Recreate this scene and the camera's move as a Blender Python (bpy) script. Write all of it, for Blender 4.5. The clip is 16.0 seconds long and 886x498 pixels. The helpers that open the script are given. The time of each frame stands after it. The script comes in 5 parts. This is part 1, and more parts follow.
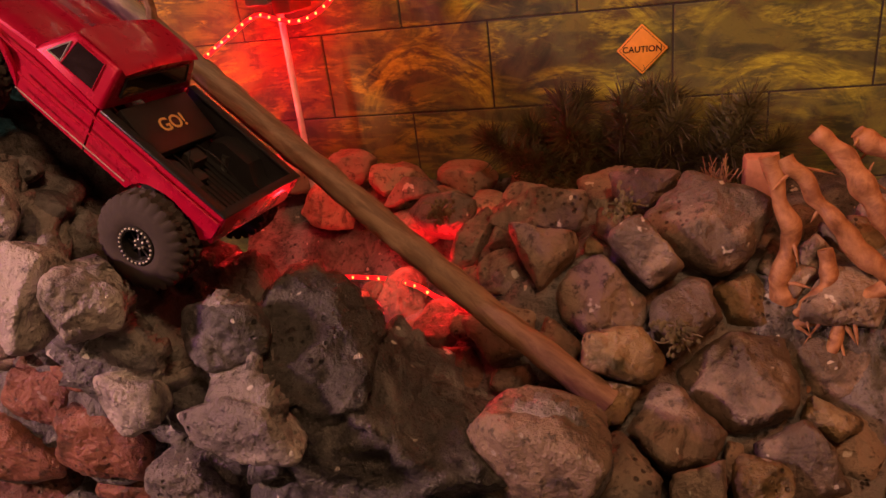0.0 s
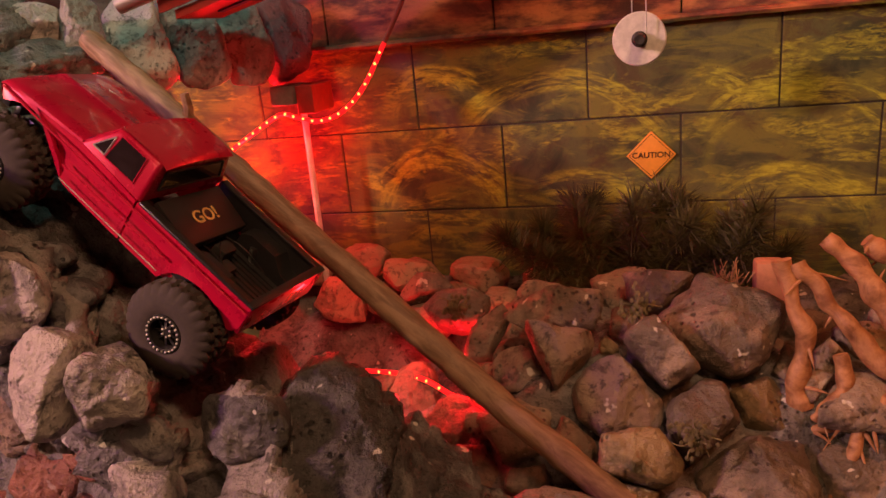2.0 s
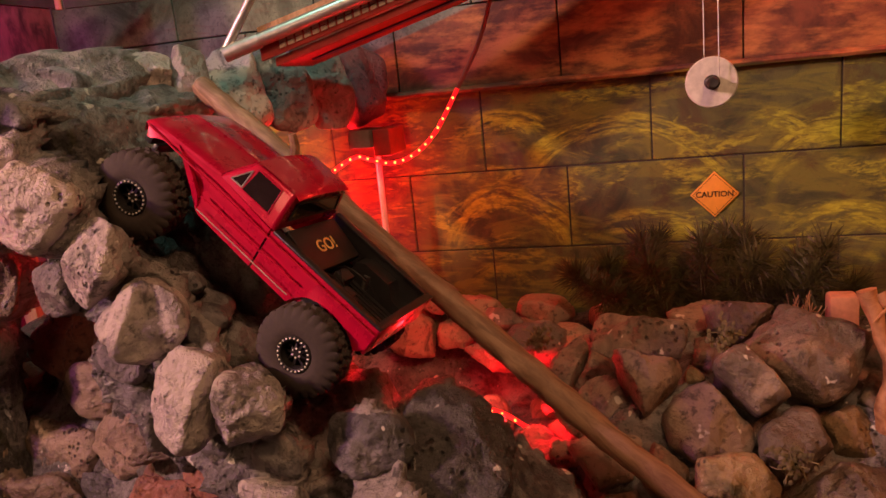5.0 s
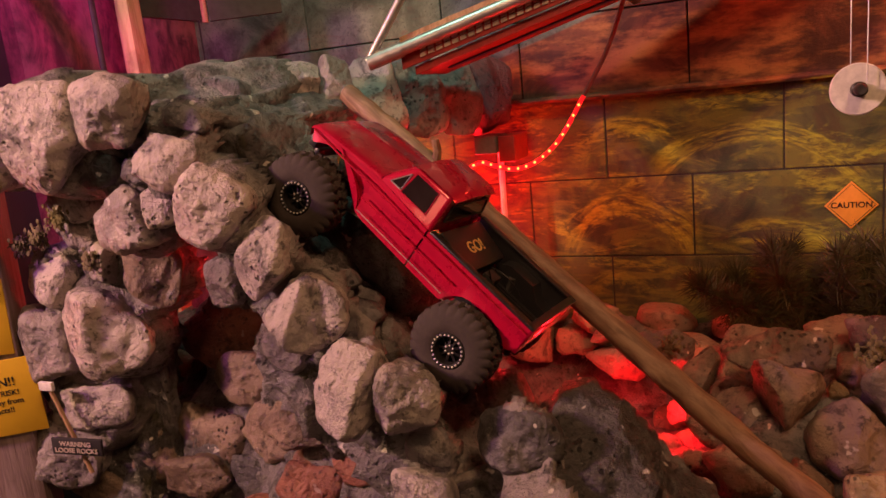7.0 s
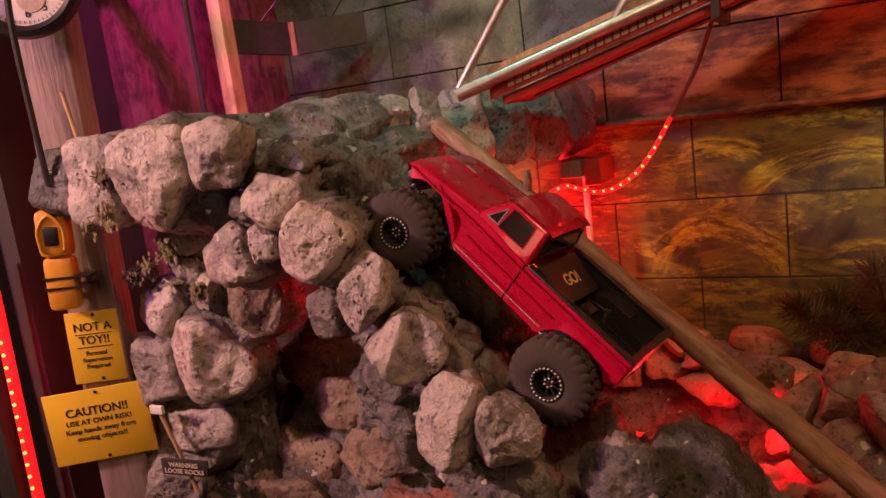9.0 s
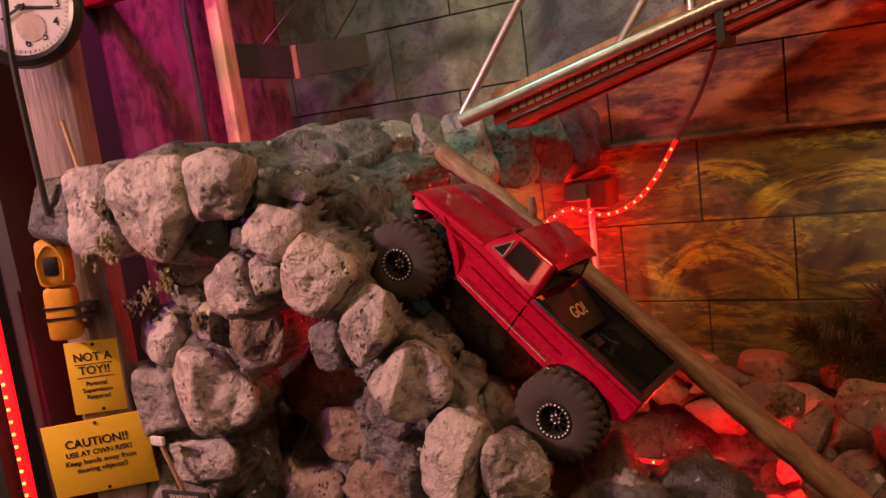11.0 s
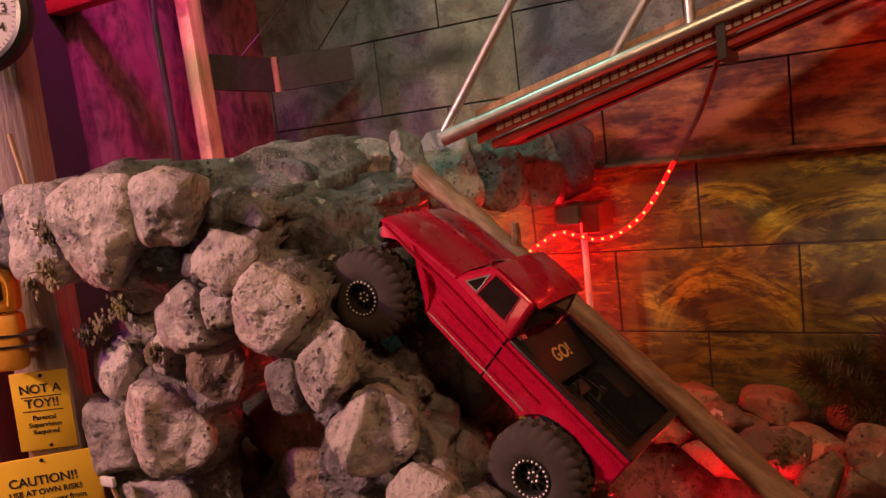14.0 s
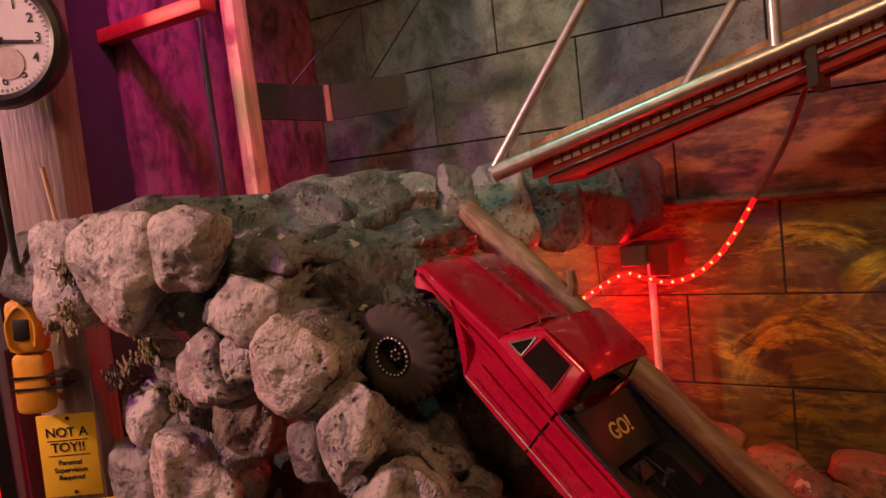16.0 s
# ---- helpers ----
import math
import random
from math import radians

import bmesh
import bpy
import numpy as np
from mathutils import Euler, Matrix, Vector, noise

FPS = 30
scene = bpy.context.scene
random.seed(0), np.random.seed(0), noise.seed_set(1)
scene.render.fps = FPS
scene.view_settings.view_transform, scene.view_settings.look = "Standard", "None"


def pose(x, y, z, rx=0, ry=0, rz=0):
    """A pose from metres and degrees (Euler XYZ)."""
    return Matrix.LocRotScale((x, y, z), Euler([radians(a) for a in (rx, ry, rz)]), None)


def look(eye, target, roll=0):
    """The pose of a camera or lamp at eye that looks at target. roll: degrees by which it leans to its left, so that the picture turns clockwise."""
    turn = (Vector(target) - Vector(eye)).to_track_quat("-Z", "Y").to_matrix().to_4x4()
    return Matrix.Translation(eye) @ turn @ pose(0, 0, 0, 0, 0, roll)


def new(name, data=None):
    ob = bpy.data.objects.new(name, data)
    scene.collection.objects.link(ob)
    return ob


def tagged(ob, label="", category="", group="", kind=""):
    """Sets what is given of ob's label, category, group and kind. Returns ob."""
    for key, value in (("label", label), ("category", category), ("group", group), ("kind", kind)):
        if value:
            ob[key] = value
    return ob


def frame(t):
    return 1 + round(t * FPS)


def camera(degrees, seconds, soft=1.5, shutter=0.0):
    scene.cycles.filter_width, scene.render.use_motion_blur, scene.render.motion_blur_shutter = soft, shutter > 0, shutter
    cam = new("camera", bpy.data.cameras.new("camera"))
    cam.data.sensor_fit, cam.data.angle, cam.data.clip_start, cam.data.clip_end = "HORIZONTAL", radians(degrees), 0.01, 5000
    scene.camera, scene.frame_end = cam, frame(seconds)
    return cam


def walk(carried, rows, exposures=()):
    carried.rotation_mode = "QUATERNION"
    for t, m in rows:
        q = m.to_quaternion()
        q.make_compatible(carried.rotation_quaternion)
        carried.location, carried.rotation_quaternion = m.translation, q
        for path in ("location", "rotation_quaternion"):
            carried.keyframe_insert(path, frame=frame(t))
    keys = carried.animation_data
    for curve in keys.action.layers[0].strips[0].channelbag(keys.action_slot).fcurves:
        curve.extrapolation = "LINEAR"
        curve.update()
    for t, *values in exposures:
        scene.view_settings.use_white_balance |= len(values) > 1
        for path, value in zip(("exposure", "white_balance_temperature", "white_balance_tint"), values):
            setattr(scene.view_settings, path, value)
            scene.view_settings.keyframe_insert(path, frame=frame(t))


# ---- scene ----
cam = camera(62.3, 16.0)
PATH = [
    (0, (0.304, -1.71, 0.222), (-0.184, 0.049, -0.595), -7.2),
    (0.5, (0.288, -1.715, 0.236), (-0.223, 0.051, -0.55), -6.9),
    (1, (0.287, -1.721, 0.239), (-0.235, 0.062, -0.503), -6.6),
    (1.5, (0.289, -1.722, 0.237), (-0.226, 0.087, -0.442), -6.1),
    (2, (0.282, -1.732, 0.233), (-0.204, 0.121, -0.344), -5.5),
    (2.5, (0.271, -1.743, 0.223), (-0.188, 0.131, -0.303), -5.1),
    (3, (0.254, -1.759, 0.217), (-0.189, 0.127, -0.279), -4.9),
    (5.5, (0.161, -1.833, 0.237), (-0.415, 0.032, -0.196), -5.9),
    (6, (0.146, -1.846, 0.24), (-0.484, 0.005, -0.181), -5.8),
    (6.5, (0.126, -1.862, 0.239), (-0.564, -0.031, -0.171), -5.7),
    (7, (0.104, -1.875, 0.241), (-0.647, -0.065, -0.162), -5.8),
    (7.5, (0.098, -1.882, 0.245), (-0.704, -0.094, -0.15), -6.1),
    (8, (0.093, -1.891, 0.255), (-0.76, -0.123, -0.128), -6.5),
    (8.5, (0.084, -1.897, 0.266), (-0.811, -0.146, -0.102), -7.0),
    (9, (0.079, -1.899, 0.278), (-0.846, -0.161, -0.071), -7.4),
    (11.5, (0.069, -1.873, 0.302), (-0.859, -0.127, -0.005), -7.8),
    (12, (0.066, -1.868, 0.298), (-0.851, -0.117, -0.003), -7.9),
    (12.5, (0.065, -1.861, 0.299), (-0.845, -0.105, 0.004), -7.8),
    (13, (0.07, -1.853, 0.3), (-0.838, -0.094, 0.017), -7.7),
    (13.5, (0.067, -1.821, 0.3), (-0.85, -0.066, 0.018), -7.4),
    (14, (0.061, -1.766, 0.303), (-0.873, -0.019, 0.03), -7.0),
    (14.5, (0.061, -1.728, 0.306), (-0.9, 0.006, 0.043), -6.7),
    (15, (0.063, -1.694, 0.304), (-0.937, 0.022, 0.062), -6.5),
    (15.5, (0.048, -1.674, 0.31), (-1.0, 0.015, 0.093), -6.6),
    (16, (0.035, -1.649, 0.318), (-1.054, 0.018, 0.131), -6.6),
]
walk(cam, [(t, look(eye, target, roll)) for t, eye, target, roll in PATH],
     [(0.0, 0.0), (2.5, 0.12), (6.0, 0.04), (8.5, -0.03), (12.0, -0.1), (14.0, -0.2), (16.0, -0.35)])

# ---- light ----
world = bpy.data.worlds.new("world")
scene.world = world
world.use_nodes = True
world.node_tree.nodes["Background"].inputs[0].default_value = (0.9, 0.5, 0.4, 1)
world.node_tree.nodes["Background"].inputs[1].default_value = 0.008


def lamp(name, kind, m, power, colour, size=0.1, spread=None):
    data = bpy.data.lights.new(name, kind)
    data.energy, data.color = power, colour
    if kind == "AREA":
        data.shape, data.size = "DISK", size
    else:
        data.shadow_soft_size = size
    if kind == "SPOT":
        data.spot_size, data.spot_blend = radians(spread or 80), 0.6
    ob = new(name, data)
    ob.matrix_world = m
    return ob


lamp("key_lamp", "AREA", look((-2.3, -2.4, 1.2), (-0.3, -0.6, 0.0)), 74, (1.0, 0.56, 0.35), 0.16)
# Added warm fill near the ceiling, with no source seen there.
lamp("room_fill", "AREA", look((0.75, -2.0, 1.8), (0.3, -0.1, 0.1)), 34, (1.0, 0.53, 0.27), 0.6)
# Second made-up fill, low and frontal, to brighten the boulder pile.
lamp("rear_fill", "AREA", look((-0.35, -3.3, 1.05), (-0.4, -0.6, 0.1)), 6, (1.0, 0.53, 0.30), 0.8)
lamp("orange_spot", "SPOT", look((1.45, -1.2, 0.95), (0.68, -0.5, -0.25)), 32, (1.0, 0.22, 0.05), 0.05, 42)
lamp("purple_spot", "SPOT", look((-0.95, -1.0, 1.25), (-1.43, -0.45, 0.42)), 68, (1.0, 0.05, 0.45), 0.06, 46)
lamp("teal_spot", "SPOT", look((-0.55, -0.95, 1.6), (-0.80, -0.38, 0.36)), 22, (0.42, 1.0, 0.78), 0.06, 62)
lamp("magenta_spot", "SPOT", look((-1.9, -2.3, 1.2), (-0.75, -0.95, 0.05)), 60, (0.85, 0.22, 0.9), 0.06, 60)
for x, power in ((0.2, 0.45), (0.5, 0.8), (0.8, 1.8), (1.1, 2.0)):
    lamp("upper_rope_glow", "POINT", Matrix.Translation((x, -0.085, 0.50 + 0.1 * x)), power, (1.0, 0.05, 0.02), 0.02)

# ---- materials ----
def mat(name):
    m = bpy.data.materials.new(name)
    m.use_nodes = True
    n = m.node_tree.nodes
    return m, m.node_tree, n["Principled BSDF"]


def node(tree, kind, **props):
    n = tree.nodes.new(kind)
    for key, value in props.items():
        if key == "operation":
            n.operation = value
        elif key == "blend":
            n.blend_type = value
        elif key == "data_type":
            n.data_type = value
    return n


def wire(tree, a, b):
    tree.links.new(a, b)


def math_node(tree, op, a, b=None, c=None, clamp=False):
    n = tree.nodes.new("ShaderNodeMath")
    n.operation, n.use_clamp = op, clamp
    for i, v in enumerate((a, b, c)):
        if v is None:
            continue
        if isinstance(v, (int, float)):
            n.inputs[i].default_value = v
        else:
            tree.links.new(v, n.inputs[i])
    return n.outputs[0]


def mix(tree, fac, a, b, blend="MIX"):
    n = tree.nodes.new("ShaderNodeMix")
    n.data_type, n.blend_type = "RGBA", blend
    if isinstance(fac, (int, float)):
        n.inputs[0].default_value = fac
    else:
        tree.links.new(fac, n.inputs[0])
    for i, v in ((6, a), (7, b)):
        if isinstance(v, tuple):
            n.inputs[i].default_value = (*v, 1)
        else:
            tree.links.new(v, n.inputs[i])
    return n.outputs[2]


def noise_tex(tree, scale, detail=4.0, rough=0.6, vector=None, distortion=0.0):
    n = tree.nodes.new("ShaderNodeTexNoise")
    n.inputs["Scale"].default_value, n.inputs["Detail"].default_value = scale, detail
    n.inputs["Roughness"].default_value, n.inputs["Distortion"].default_value = rough, distortion
    if vector is not None:
        tree.links.new(vector, n.inputs["Vector"])
    return n.outputs["Fac"]


def ramp(tree, fac, lo, hi):
    n = tree.nodes.new("ShaderNodeMapRange")
    n.interpolation_type = "SMOOTHSTEP"
    tree.links.new(fac, n.inputs[0])
    n.inputs[1].default_value, n.inputs[2].default_value = lo, hi
    return n.outputs[0]


def bump(tree, bsdf, height, strength, distance):
    n = tree.nodes.new("ShaderNodeBump")
    n.inputs["Strength"].default_value, n.inputs["Distance"].default_value = strength, distance
    tree.links.new(height, n.inputs["Height"])
    tree.links.new(n.outputs[0], bsdf.inputs["Normal"])


def place(tree):
    return tree.nodes.new("ShaderNodeNewGeometry").outputs["Position"]


def plain(name, colour, rough=0.5, metal=0.0, coat=0.0, grain=0.12, scale=60.0, relief=0.0, emit=None, power=0.0):
    m, tree, b = mat(name)
    co = tree.nodes.new("ShaderNodeTexCoord").outputs["Object"]
    f = noise_tex(tree, scale, 4, 0.6, co)
    big = noise_tex(tree, scale * 0.15, 3, 0.6, co)
    dark = tuple(c * (1 - 2 * grain) for c in colour)
    light = tuple(min(1, c * (1 + grain)) for c in colour)
    wire(tree, mix(tree, ramp(tree, math_node(tree, "ADD", math_node(tree, "MULTIPLY", f, 0.5), math_node(tree, "MULTIPLY", big, 0.5)), 0.35, 0.65), dark, light), b.inputs["Base Color"])
    b.inputs["Metallic"].default_value, b.inputs["Coat Weight"].default_value = metal, coat
    b.inputs["Coat Roughness"].default_value = 0.06
    wire(tree, math_node(tree, "ADD", math_node(tree, "MULTIPLY", f, 0.2), rough - 0.1, clamp=True), b.inputs["Roughness"])
    if relief:
        bump(tree, b, f, 0.6, relief)
    if emit:
        b.inputs["Emission Color"].default_value, b.inputs["Emission Strength"].default_value = (*emit, 1), power
    return m


def rock_mat(name, light, mid, dark, flecks=0.25, moss=0.2, shift=0.0, gloss=0.2, relief=0.006):
    """Painted plaster rock: washes of dark paint, pits, pale flecks and moss."""
    m, tree, b = mat(name)
    p = place(tree)
    wash = noise_tex(tree, 9, 5, 0.62, p, 0.6)
    grit = noise_tex(tree, 65, 5, 0.7, p)
    fine = noise_tex(tree, 240, 3, 0.6, p)
    spot = noise_tex(tree, 38, 2, 0.5, p)
    rnd = tree.nodes.new("ShaderNodeObjectInfo").outputs["Random"]
    body = mix(tree, ramp(tree, math_node(tree, "ADD", wash, math_node(tree, "MULTIPLY", math_node(tree, "SUBTRACT", rnd, 0.5), 0.26)), 0.40 + shift, 0.57 + shift), mid, light)
    body = mix(tree, math_node(tree, "MULTIPLY", ramp(tree, grit, 0.54, 0.66), 0.75), body, dark)
    stain = noise_tex(tree, 16, 4, 0.7, p, 1.0)
    body = mix(tree, math_node(tree, "MULTIPLY", ramp(tree, stain, 0.55 - shift, 0.72 - shift), 0.85), body, dark)
    green = noise_tex(tree, 13, 3, 0.6, p, 0.4)
    body = mix(tree, math_node(tree, "MULTIPLY", ramp(tree, green, 0.58, 0.72), moss * 3, clamp=True), body, (0.05, 0.045, 0.018))
    body = mix(tree, math_node(tree, "MULTIPLY", ramp(tree, spot, 0.69, 0.73), flecks * 3, clamp=True), body, (0.62, 0.58, 0.52))
    vor = tree.nodes.new("ShaderNodeTexVoronoi")
    vor.inputs["Scale"].default_value = 75
    wire(tree, p, vor.inputs["Vector"])
    hole = math_node(tree, "MULTIPLY", math_node(tree, "SUBTRACT", 1.0, ramp(tree, vor.outputs["Distance"], 0.16, 0.30)), ramp(tree, noise_tex(tree, 11, 3, 0.5, p), 0.55, 0.63))
    body = mix(tree, math_node(tree, "MULTIPLY", hole, 0.85), body, dark)
    wire(tree, body, b.inputs["Base Color"])
    wire(tree, math_node(tree, "ADD", math_node(tree, "MULTIPLY", fine, 0.5), gloss), b.inputs["Roughness"])
    mid_lump = noise_tex(tree, 26, 4, 0.6, p)
    h = math_node(tree, "ADD", math_node(tree, "MULTIPLY", grit, 1.0), math_node(tree, "MULTIPLY", fine, 0.35))
    h = math_node(tree, "ADD", math_node(tree, "SUBTRACT", h, math_node(tree, "MULTIPLY", hole, 0.8)), math_node(tree, "MULTIPLY", mid_lump, 1.6))
    bump(tree, b, h, 1.0, relief)
    return m


ROCK = {
    "a": rock_mat("painted_rock", (0.48, 0.42, 0.38), (0.19, 0.165, 0.16), (0.04, 0.036, 0.038), 0.25, 0.08, 0.0, 0.2, 0.008),
    "p": rock_mat("pale_rock", (0.52, 0.45, 0.40), (0.27, 0.235, 0.22), (0.05, 0.044, 0.042), 0.25, 0.08, 0.0, 0.16, 0.006),
    "m": rock_mat("mound_rock", (0.28, 0.215, 0.165), (0.12, 0.092, 0.072), (0.035, 0.028, 0.022), 0.3, 0.15),
    "d": rock_mat("dark_rock", (0.19, 0.175, 0.175), (0.075, 0.07, 0.07), (0.022, 0.02, 0.02), 0.35, 0.3),
    "b": rock_mat("brown_rock", (0.273, 0.195, 0.137), (0.143, 0.098, 0.068), (0.035, 0.026, 0.02), 0.12, 0.2),
    "r": rock_mat("russet_rock", (0.290, 0.113, 0.073), (0.164, 0.063, 0.045), (0.035, 0.02, 0.016), 0.1, 0.15),
    "o": rock_mat("ochre_rock", (0.30, 0.22, 0.12), (0.17, 0.12, 0.06), (0.04, 0.035, 0.02), 0.2, 0.35),
    "s": rock_mat("sandstone", (0.40, 0.29, 0.20), (0.28, 0.19, 0.13), (0.08, 0.055, 0.04), 0.05, 0.08),
    "k": rock_mat("pink_lit_rock", (0.315, 0.154, 0.182), (0.210, 0.084, 0.112), (0.06, 0.03, 0.04), 0.1, 0.0),
}
CORE = rock_mat("rock_core_paint", (0.21, 0.195, 0.185), (0.07, 0.064, 0.06), (0.015, 0.014, 0.014), 0.4, 0.3, 0.02, 0.08, 0.009)

JOINT = rock_mat("joint_plaster", (0.27, 0.24, 0.22), (0.10, 0.088, 0.08), (0.02, 0.018, 0.016), 0.3, 0.35, 0.03, 0.12, 0.009)


def wall_mat():
    """A mural on block: dark olive with yellow brush arcs, a sunset above, bare grey block with the teal light's tint
    in its colour beyond the slanting edge.
    """
    m, tree, b = mat("mural_block")
    p = place(tree)
    sep = tree.nodes.new("ShaderNodeSeparateXYZ")
    wire(tree, p, sep.inputs[0])
    x, z = sep.outputs[0], sep.outputs[2]
    grain = noise_tex(tree, 140, 4, 0.65, p)
    blot = noise_tex(tree, 7, 5, 0.65, p, 0.8)
    streaks = node(tree, "ShaderNodeMapping")
    wire(tree, p, streaks.inputs[0])
    streaks.inputs["Rotation"].default_value = (0, 0.2, 0)
    streaks.inputs["Scale"].default_value = (3.4, 1, 11)
    brush = noise_tex(tree, 1.5, 4, 0.6, streaks.outputs[0], 1.1)
    hair = noise_tex(tree, 9.0, 5, 0.7, streaks.outputs[0], 0.6)
    bend = noise_tex(tree, 2.2, 2, 0.5, p)
    olive = mix(tree, ramp(tree, blot, 0.36, 0.62), (0.042, 0.055, 0.027), (0.12, 0.125, 0.045))
    patch = noise_tex(tree, 2.0, 5, 0.6, streaks.outputs[0], 0.9)
    olive = mix(tree, math_node(tree, "MULTIPLY", ramp(tree, patch, 0.46, 0.60), 0.75), olive, (0.20, 0.205, 0.038))
    yellow = mix(tree, ramp(tree, hair, 0.35, 0.65), (0.27, 0.28, 0.03), (0.50, 0.53, 0.05))
    stroke = math_node(tree, "MULTIPLY", math_node(tree, "MULTIPLY", ramp(tree, brush, 0.50, 0.64), ramp(tree, hair, 0.36, 0.6)), 0.7)
    # brush arcs: centre x, centre z, radius, half width, cut left, cut right
    for cx, cz, r, w, left, right in ((-0.16, -0.22, 0.185, 0.045, -0.35, 0.04), (-0.18, -0.33, 0.10, 0.035, -0.29, -0.05),
                                      (0.12, -0.15, 0.275, 0.04, -0.12, 0.40), (0.16, -0.34, 0.23, 0.045, 0.06, 0.36),
                                      (-0.14, 0.0, 0.14, 0.03, -0.28, 0.0), (0.66, -0.15, 0.24, 0.05, 0.44, 0.88),
                                      (0.62, -0.33, 0.22, 0.045, 0.46, 0.84), (-0.13, 0.05, 0.06, 0.028, -0.2, -0.05),
                                      (0.45, -0.02, 0.12, 0.04, 0.4, 0.62), (1.1, -0.1, 0.22, 0.05, 0.9, 1.3), (0.95, -0.28, 0.16, 0.05, 0.82, 1.1)):
        dx, dz = math_node(tree, "SUBTRACT", x, cx), math_node(tree, "SUBTRACT", z, cz)
        d = math_node(tree, "SQRT", math_node(tree, "ADD", math_node(tree, "MULTIPLY", dx, dx), math_node(tree, "MULTIPLY", math_node(tree, "MULTIPLY", dz, dz), 1.35)))
        d = math_node(tree, "ADD", d, math_node(tree, "MULTIPLY", math_node(tree, "SUBTRACT", bend, 0.5), 0.14))
        turn = math_node(tree, "ARCTAN2", dz, dx)
        along_arc = tree.nodes.new("ShaderNodeCombineXYZ")
        wire(tree, math_node(tree, "MULTIPLY", d, 42.0), along_arc.inputs[0])
        wire(tree, math_node(tree, "MULTIPLY", turn, 1.6), along_arc.inputs[1])
        along_arc.inputs[2].default_value = cx * 31
        feather = noise_tex(tree, 1.0, 4, 0.7, along_arc.outputs[0], 0.4)
        ring = math_node(tree, "SUBTRACT", 1.0, math_node(tree, "DIVIDE", math_node(tree, "ABSOLUTE", math_node(tree, "SUBTRACT", d, r)), w), clamp=True)
        side = math_node(tree, "MULTIPLY", ramp(tree, x, left, left + 0.07), math_node(tree, "SUBTRACT", 1.0, ramp(tree, x, right - 0.07, right)))
        side = math_node(tree, "MULTIPLY", side, ramp(tree, dz, 0.0, 0.04))
        ring = math_node(tree, "MULTIPLY", math_node(tree, "MULTIPLY", ramp(tree, ring, 0.0, 0.5), side), ramp(tree, feather, 0.40, 0.60))
        stroke = math_node(tree, "MAXIMUM", stroke, ring)
    brown = noise_tex(tree, 5.5, 6, 0.7, p, 1.2)
    olive = mix(tree, math_node(tree, "MULTIPLY", ramp(tree, brown, 0.50, 0.66), 0.65), olive, (0.085, 0.052, 0.026))
    low = ramp(tree, math_node(tree, "ADD", z, math_node(tree, "MULTIPLY", blot, 0.2)), -0.26, -0.02)
    olive = mix(tree, math_node(tree, "MULTIPLY", stroke, math_node(tree, "ADD", math_node(tree, "MULTIPLY", low, 0.75), 0.25)), olive, yellow)
    sky = mix(tree, ramp(tree, blot, 0.4, 0.6), (0.075, 0.024, 0.02), (0.20, 0.07, 0.04))
    soft = node(tree, "ShaderNodeMapping")
    wire(tree, p, soft.inputs[0])
    soft.inputs["Rotation"].default_value = (0, -0.18, 0)
    soft.inputs["Scale"].default_value = (3.0, 1, 9)
    cloud = noise_tex(tree, 1.6, 6, 0.62, soft.outputs[0])
    sky = mix(tree, math_node(tree, "MULTIPLY", ramp(tree, cloud, 0.44, 0.62), 0.9), sky, (0.55, 0.24, 0.085))
    paint = mix(tree, ramp(tree, math_node(tree, "ADD", z, math_node(tree, "MULTIPLY", blot, 0.02)), 0.208, 0.216), olive, sky)
    # The teal light's green tint is mixed into this grey block colour.
    bare = mix(tree, ramp(tree, blot, 0.35, 0.65), (0.07, 0.095, 0.085), (0.20, 0.25, 0.225))
    damp = noise_tex(tree, 22, 5, 0.7, p, 0.5)
    bare = mix(tree, math_node(tree, "MULTIPLY", ramp(tree, damp, 0.5, 0.68), 0.7), bare, (0.05, 0.055, 0.05))
    bare = mix(tree, math_node(tree, "MULTIPLY", ramp(tree, patch, 0.56, 0.70), 0.5), bare, (0.16, 0.07, 0.06))
    bare = mix(tree, ramp(tree, grain, 0.55, 0.7), bare, (0.07, 0.08, 0.075))
    edge = math_node(tree, "SUBTRACT", z, math_node(tree, "ADD", math_node(tree, "MULTIPLY", x, 0.30), 0.462))
    paint = mix(tree, ramp(tree, edge, -0.004, 0.004), paint, bare)
    wire(tree, mix(tree, math_node(tree, "MULTIPLY", ramp(tree, grain, 0.6, 0.72), 0.5), paint, (0.03, 0.026, 0.02)), b.inputs["Base Color"])
    b.inputs["Roughness"].default_value = 0.62
    bump(tree, b, math_node(tree, "ADD", grain, math_node(tree, "MULTIPLY", hair, 0.4)), 0.5, 0.004)
    return m


